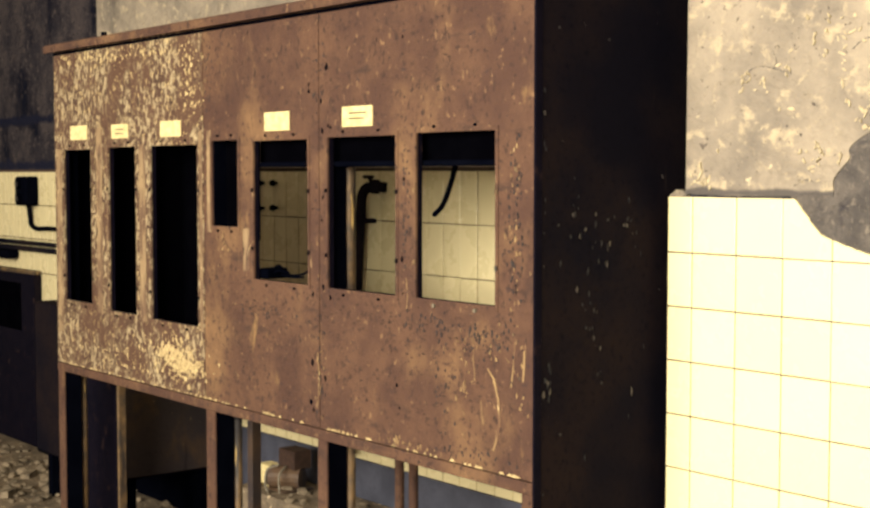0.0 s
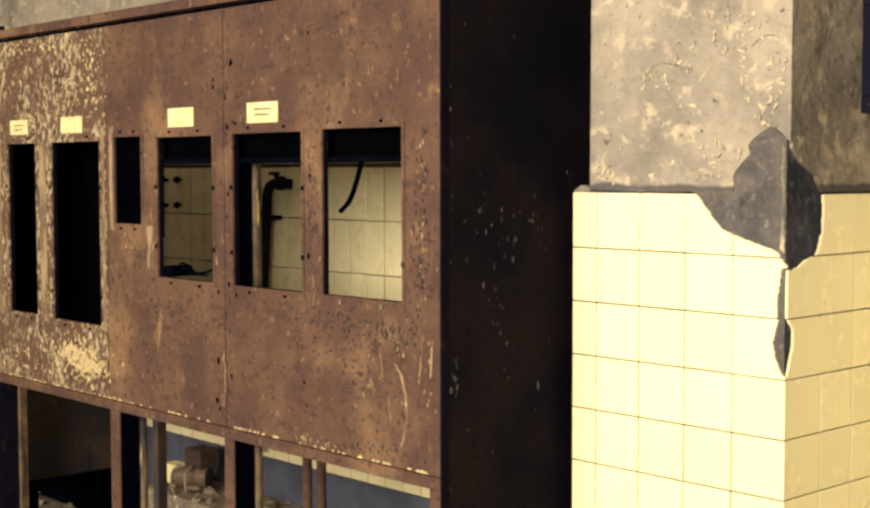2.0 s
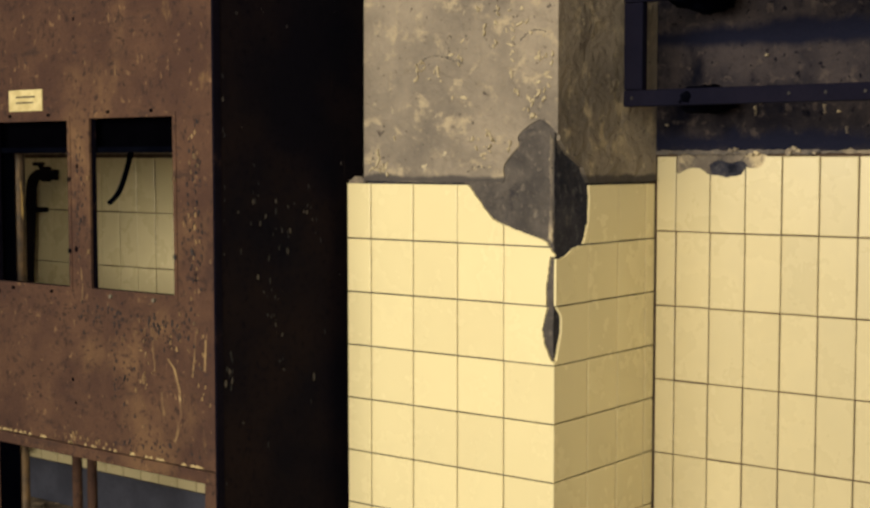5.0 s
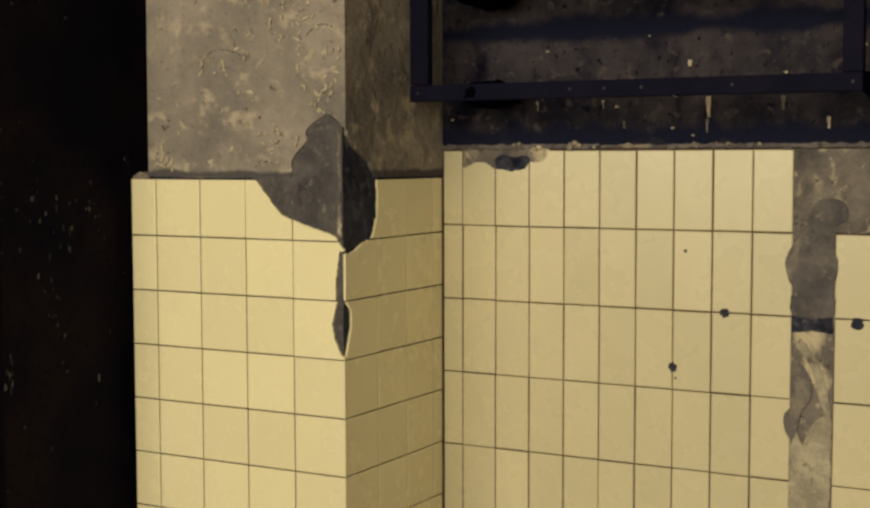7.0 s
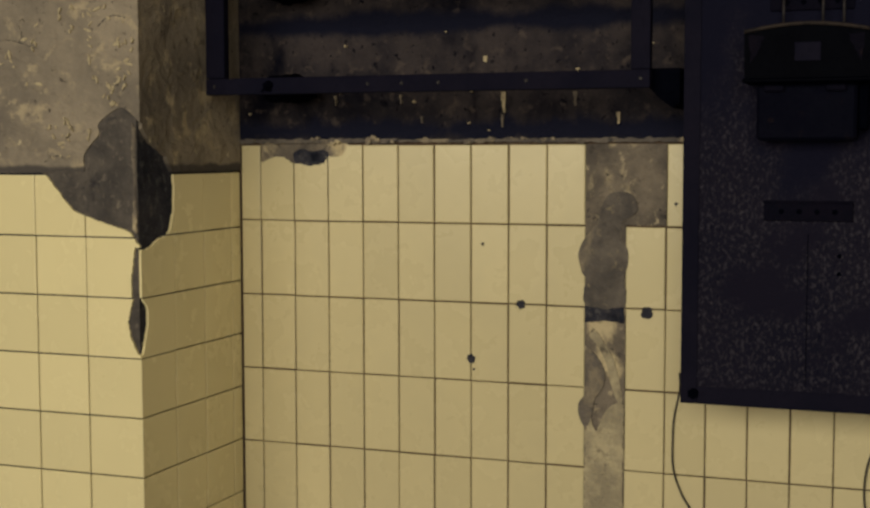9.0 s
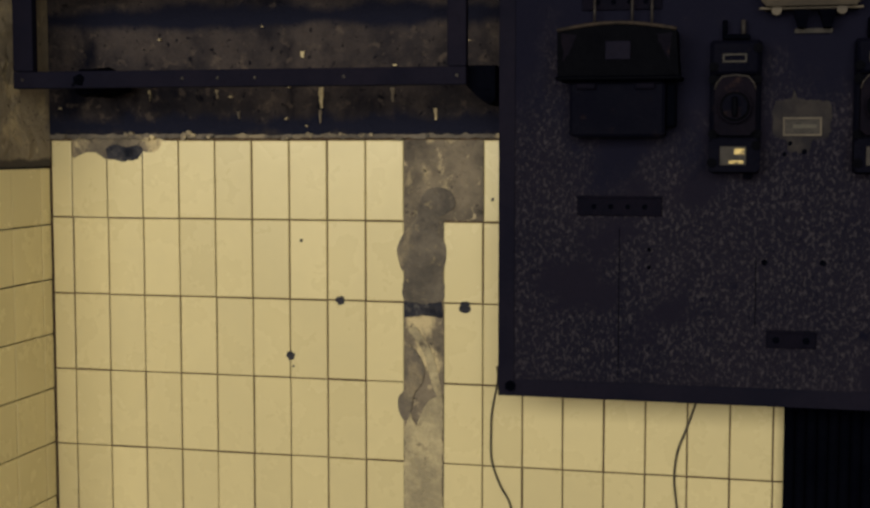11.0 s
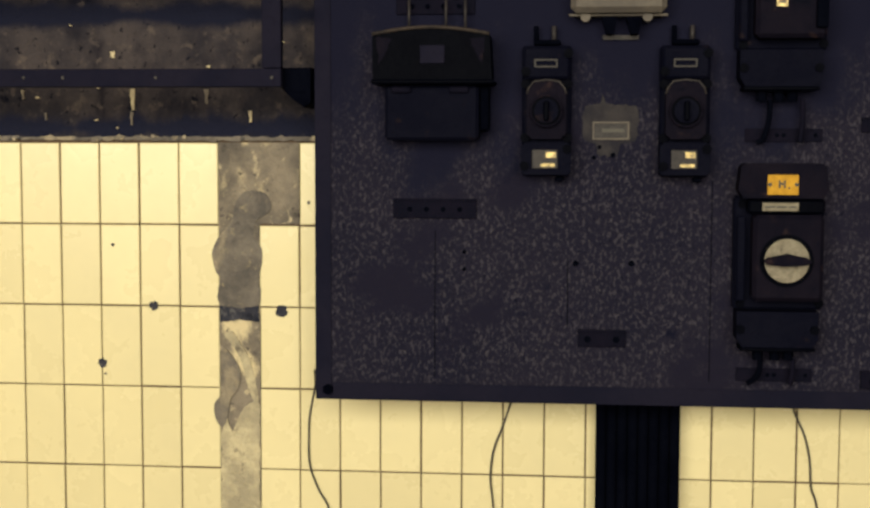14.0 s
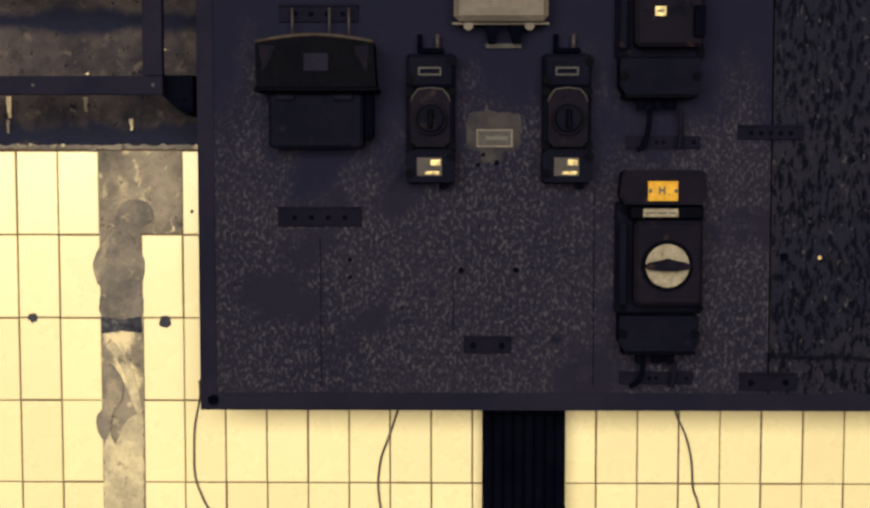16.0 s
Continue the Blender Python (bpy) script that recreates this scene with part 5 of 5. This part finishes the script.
def motor_switch(label, dz, dx, knob):
    """A tall cast motor switch: cap, base, cover with a round dial, lower box, glands."""
    def X(v):
        return 0.98 * v + dx

    def Z(v):
        return 1.65 + 0.982 * (v + dz - 1.65)
    th = thing("motor_switch", (X(0.48), B, Z(1.189)), label, "switch", "motor switches")
    part("base", boxes((X(0.378), X(0.581), B - 0.03, B - 0.0005, Z(1.285), Z(1.545)), bevel=0.006), M_CAST, th)
    if knob:
        part("cap", slab([(X(0.380), Z(1.560)), (X(0.392), Z(1.541)), (X(0.568), Z(1.541)), (X(0.580), Z(1.560)), (X(0.574), Z(1.612)), (X(0.566), Z(1.619)), (X(0.396), Z(1.619)), (X(0.386), Z(1.612))], B - 0.088, B - 0.0305), M_CAST_RUST, th)
        yp = part("yellow_plate", boxes((X(0.444), X(0.512), B - 0.0915, B - 0.0885, Z(1.549), Z(1.594)), bevel=0.001), M_YELLOW, th, "yellow plate with dark marks")
        part("mark", boxes((X(0.468), X(0.472), B - 0.0925, B - 0.0917, Z(1.564), Z(1.582)), (X(0.479), X(0.483), B - 0.0925, B - 0.0917, Z(1.564), Z(1.582)), (X(0.4725), X(0.4785), B - 0.0925, B - 0.0917, Z(1.571), Z(1.576))), M_DARKTAG, yp)
        part("mark", boxes((X(0.489), X(0.493), B - 0.0925, B - 0.0917, Z(1.562), Z(1.566))), M_DARKTAG, yp)
        for x in (0.449, 0.507):
            part("pin", rod(bmesh.new(), (X(x), B - 0.0935, Z(1.572)), (X(x), B - 0.0916, Z(1.572)), 0.0045, 8), M_DARKTAG, yp)
        st = part("name_strip", boxes((X(0.436), X(0.516), B - 0.0745, B - 0.0715, Z(1.512), Z(1.531)), bevel=0.0008), M_DISC, th, "pale name strip")
        for a, b in ((0.442, 0.464), (0.468, 0.490), (0.494, 0.511)):
            part("print_bar", boxes((X(a), X(b), B - 0.0751, B - 0.0746, Z(1.519), Z(1.523))), M_DARKTAG, st)
        part("shoulder", boxes((X(0.405), X(0.575), B - 0.071, B - 0.0305, Z(1.506), Z(1.538)), bevel=0.005), M_BAKELITE, th)
    part("cover", boxes((X(0.415), X(0.572), B - 0.088, B - 0.0305, Z(1.309), Z(1.5035)), bevel=0.009), M_CAST_RUST, th, "brown rusted cover")
    part("side_rib", boxes((X(0.384), X(0.404), B - 0.05, B - 0.0305, Z(1.305), Z(1.50)), bevel=0.004), M_CAST, th)
    if knob:
        part("dial_ring", rod(bmesh.new(), (X(0.489), B - 0.093, Z(1.402)), (X(0.489), B - 0.0885, Z(1.402)), 0.058, 32), M_BAKELITE, th)
        dial = part("dial", rod(bmesh.new(), (X(0.489), B - 0.098, Z(1.402)), (X(0.489), B - 0.0935, Z(1.402)), 0.0485, 32), M_DISC, th, "pale metal dial")
        h = [(X(0.489 + u), Z(1.402 + v)) for u, v in ((-0.054, 0.0), (-0.042, 0.008), (-0.015, 0.013), (0.0, 0.017), (0.015, 0.013), (0.042, 0.008), (0.054, 0.0), (0.042, -0.008), (0.015, -0.011), (-0.015, -0.011), (-0.045, -0.008))]
        part("handle", slab(h, B - 0.116, B - 0.0985), M_CAST_RUST, dial)
    else:
        part("knob_box", boxes((X(0.545), X(0.570), B - 0.105, B - 0.0885, Z(1.33), Z(1.40)), bevel=0.003), M_BLACK, th)
        tg = part("name_tag", boxes((X(0.458), X(0.484), B - 0.091, B - 0.0885, Z(1.377), Z(1.399)), bevel=0.001), M_BRASS, th)
        part("print_bar", boxes((X(0.463), X(0.479), B - 0.0917, B - 0.0912, Z(1.385), Z(1.391))), M_DARKTAG, tg)
    lower = slab([(X(0.396), Z(1.203)), (X(0.384), Z(1.222)), (X(0.384), Z(1.284)), (X(0.566), Z(1.284)), (X(0.566), Z(1.222)), (X(0.556), Z(1.203))], B - 0.072, B - 0.0005)
    part("lower_box", lower, M_CAST, th)
    part("lower_edge", boxes((X(0.392), X(0.560), B - 0.075, B - 0.0005, Z(1.194), Z(1.2025)), bevel=0.002), M_BAKELITE, th)
    for x, z, y in ((0.397, 1.527, 0.0305), (0.570, 1.527, 0.0305), (0.395, 1.298, 0.0305), (0.573, 1.30, 0.0305), (0.392, 1.244, 0.072), (0.558, 1.244, 0.072)):
        screw(X(x), B - y, Z(z), th, 0.010)
    for x in (0.437, 0.475, 0.505):
        part("gland", rod(bmesh.new(), (X(x), B - 0.035, Z(1.194)), (X(x), B - 0.035, Z(1.170)), 0.012, 10), M_BLACK, th)
    return th


motor_switch("cast motor switch with a pale round dial and yellow plate", 0.0, 0.0, True)
motor_switch("brown cast motor switch above another", 0.588, -0.003, False)


def lead_hooks(x, z0, z1, label):
    th = thing("lead_hooks", (x, B, z0), label, "wires")
    part("hook", tube([(x - 0.035, B - 0.035, z1), (x - 0.038, B - 0.035, (z0 + z1) / 2), (x - 0.048, B - 0.03, z0 + 0.01), (x - 0.062, B - 0.025, z0)], 0.006, 8), M_BLACK, th, "", True)
    part("hook", tube([(x + 0.035, B - 0.035, z1), (x + 0.036, B - 0.035, (z0 + z1) / 2), (x + 0.032, B - 0.03, z0)], 0.006, 8), M_RAIL, th, "", True)
    part("strap", boxes((x - 0.085, x + 0.085, B - 0.006, B - 0.0005, z0 + 0.002, z0 + 0.032), bevel=0.001), M_RAIL, th)
    for u in (-0.015, 0.0, 0.07):
        # black discs for the shade in the strap's holes
        part("hole", rod(bmesh.new(), (x + u, B - 0.0065, z0 + 0.017), (x + u, B - 0.004, z0 + 0.017), 0.005, 8), M_BLACK, th)


lead_hooks(0.47, 1.122, 1.18, "bent lead ends below the motor switch")
lead_hooks(0.48, 1.665, 1.76, "bent lead ends between two motor switches")


VIEW_FIT["scale"] = Matrix.Identity(4)


def cable_duct():
    th = thing("cable_duct", (0.17, 3.25, 0), "black ribbed cable duct dropping from the switchboard", "duct")
    part("back", boxes((0.072, 0.268, 3.262, 3.3, 0, 1.2)), M_BLACK, th)
    for k in range(8):
        x = 0.084 + 0.0247 * k
        part("cable", rod(bmesh.new(), (x, 3.25, 0), (x, 3.25, 1.2), 0.0125, 12), M_BLACK, th, "", True)


cable_duct()


def loose_wire(pts):
    w = part("loose_wire", tube(pts, 0.0028, 6), M_WIRE, None, "", True)
    tagged(w, "thin loose wire hanging down the tiled wall", "wire", "loose wires")


WY = WALL - 0.006
loose_wire([(-0.60, 3.22, 1.12), (-0.613, WY, 1.068), (-0.626, WY, 1.0), (-0.629, WY, 0.95), (-0.627, WY, 0.873), (-0.605, WY, 0.81), (-0.577, WY, 0.754), (-0.55, WY, 0.6), (-0.56, WY, 0.3)])
loose_wire([(-0.115, 3.22, 1.10), (-0.134, WY, 1.032), (-0.155, WY, 0.97), (-0.174, WY, 0.917), (-0.181, WY, 0.849), (-0.173, WY, 0.772), (-0.16, WY, 0.6), (-0.17, WY, 0.3)])
loose_wire([(0.52, 3.22, 1.09), (0.54, WY, 1.031), (0.565, WY, 0.973), (0.579, WY, 0.913), (0.584, WY, 0.845), (0.599, WY, 0.796), (0.63, WY, 0.6), (0.62, WY, 0.3)])


def wall_plug(x, z, r, seed):
    """A drilled hole, its shade painted as a flat dark disc with a frayed rim."""
    ol = [(x + r * (1 + 0.5 * noise.noise(Vector((seed, 2 * math.cos(a), 2 * math.sin(a))))) * math.cos(a), z + r * (1 + 0.5 * noise.noise(Vector((seed, 2 * math.cos(a), 2 * math.sin(a))))) * math.sin(a)) for a in [i * math.pi / 9 for i in range(18)]]
    p = part("wall_plug", slab(ol, WALL - 0.0022, WALL + 0.005), M_BREAK)
    tagged(p, "dark ragged disc for a broken drill hole in a tile", "hole", "drill holes")


wall_plug(-1.018, 1.259, 0.011, 1.0)
wall_plug(-1.151, 1.115, 0.012, 2.0)
wall_plug(-0.696, 1.251, 0.014, 3.0)
wall_plug(-0.628, 1.518, 0.004, 5.0)
wall_plug(-1.143, 1.088, 0.003, 6.0)
wall_plug(-1.12, 1.41, 0.004, 7.0)


# ---------------------------------------------------------------- tiles, piece by piece
G = 0.0036       # joint


def joined(rects, y, parent, material, label):
    """Tiles that stay far off or out of sight, as one sheet of real pieces."""
    vs, fs = [], []
    e = 0.002
    for x0, x1, z0, z1 in rects:
        k = len(vs)
        vs += [(x0, y + 0.006, z0), (x1, y + 0.006, z0), (x1, y + 0.006, z1), (x0, y + 0.006, z1),
               (x0 + e, y, z0 + e), (x1 - e, y, z0 + e), (x1 - e, y, z1 - e), (x0 + e, y, z1 - e)]
        fs += [(k + 4, k + 5, k + 6, k + 7)] + [(k + i, k + (i + 1) % 4, k + 4 + (i + 1) % 4, k + 4 + i) for i in range(4)]
    me = bpy.data.meshes.new("tiling")
    me.from_pydata(vs, [], fs)
    me.materials.append(material)
    ob = new("tiling", me)
    under(ob, parent)
    return tagged(ob, label, kind="stuff")


def row_z(j):
    top = TILE_TOP - TH * j
    return max(top - TH, 0.466), top


def piece(me, material, at, parent, turn=None):
    if not me.materials:
        me.materials.append(material)
    ob = new("tile", me)
    ob.location = at
    if turn:
        ob.rotation_euler = turn
    under(ob, parent)
    return ob


def wall_tiles():
    far = []
    chip = [(-1.7545, 1.70), (-1.754, 1.6225), (-1.746, 1.616), (-1.7137, 1.630), (-1.6814, 1.630), (-1.653, 1.612), (-1.6255, 1.612), (-1.609, 1.607), (-1.564, 1.613), (-1.551, 1.633), (-1.519, 1.630), (-1.5005, 1.645), (-1.495, 1.70)]
    part("mortar_skin", uneven([(-1.75, 1.60), (-1.494, 1.672)], WALL + 0.003, 0.002, 0.006, seed=14.0), M_MORTAR, wall, "pale mortar under chipped tiles", True)
    dark = rough_line(soft([(-1.655, 1.640), (-1.63, 1.652), (-1.595, 1.645), (-1.565, 1.650), (-1.548, 1.636), (-1.556, 1.612), (-1.61, 1.604), (-1.645, 1.612), (-1.655, 1.640)]), 0.006, 0.004, 3.0)[:-1]
    part("broken_patch", slab(dark, WALL + 0.0005, WALL + 0.006), M_BREAK, wall, "dark broken-out mortar")
    full = tile_mesh("wall_tile", TW - G, TH - G)
    n0 = -int((TX0 + 10.9) / TW)
    for i in range(n0, 60):
        x = TX0 + i * TW
        if PX0 - 0.02 < x + TW and x < PX1 - 0.045:
            continue
        for j in range(6):
            z0, z1 = row_z(j)
            if i == 9 or (i == 10 and j == 0):
                continue
            if j == 0 and i in (0, 1, 2):
                part("tile", broken_tile(x + G / 2, x + TW - G / 2, z0 + G / 2, z1 - G / 2, [chip], lambda u, d, v: (u, WALL + d, v)), M_TILE, wall, "tile with a chipped upper edge")
            elif (0 <= i <= 27 and j < 5) or (-39 <= i <= -19 and j < 3):
                piece(full, M_TILE, (x + G / 2 + random.uniform(-0.0007, 0.0007), WALL + 0.0009 * random.uniform(-1, 1), z0 + G / 2 + random.uniform(-0.0007, 0.0007)), wall, (radians(random.uniform(-0.25, 0.25)), 0, radians(random.uniform(-0.3, 0.3))))
            elif i == -1 and j < 5:
                piece(corner_tile, M_TILE, (PX1 + 0.004, WALL, z0 + G / 2), wall)
            else:
                far.append((x + G / 2, x + TW - G / 2, z0 + G / 2, z1 - G / 2))
    joined(far, WALL, wall, M_TILE, "cream wall tiles")


corner_tile = tile_mesh("corner_tile", TX0 - PX1 - 0.004 - G / 2, TH - G)


def pillar_tiles():
    holes = [BLOB_F, CHIP_F]
    xs = [PX0] + [-2.3998 + PT * k for k in range(5)]
    xs[-1] = PX1
    ys = [PFRONT] + [PFRONT + 0.012 + PT * k for k in (1, 2, 3)] + [WALL]
    zs = [PTOP, 1.4409] + [1.4409 - PT * k for k in range(1, 10)] + [0.0]
    cache = {}
    for (z1, z0) in zip(zs, zs[1:]):
        for faces, hl, put, turn in ((xs, holes, lambda u, d, v: (u, PFRONT + d, v), None), (ys, [BLOB_S, CHIP_S], lambda u, d, v: (PX1 - d, u, v), (0, 0, radians(90)))):
            for a, b in zip(faces, faces[1:]):
                u0, u1, v0, v1 = a + G / 2, b - G / 2, z0 + G / 2, z1 - G / 2
                if faces is xs and b == PX1:
                    u1 = b
                if faces is ys and a == PFRONT:
                    u0 = a + 0.0072
                if any(inside(u0 + (u1 - u0) * i / 8, v0 + (v1 - v0) * j / 8, h) for i in range(9) for j in range(9) for h in hl):
                    bm = broken_tile(u0, u1, v0, v1, hl, put)
                    if bm.faces:
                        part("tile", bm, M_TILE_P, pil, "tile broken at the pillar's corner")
                    else:
                        bm.free()
                    continue
                key = (round(u1 - u0, 4), round(v1 - v0, 4))
                if key not in cache:
                    cache[key] = tile_mesh("pillar_tile", *key)
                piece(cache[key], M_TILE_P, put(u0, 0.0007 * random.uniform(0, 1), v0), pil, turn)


wall_tiles()
pillar_tiles()
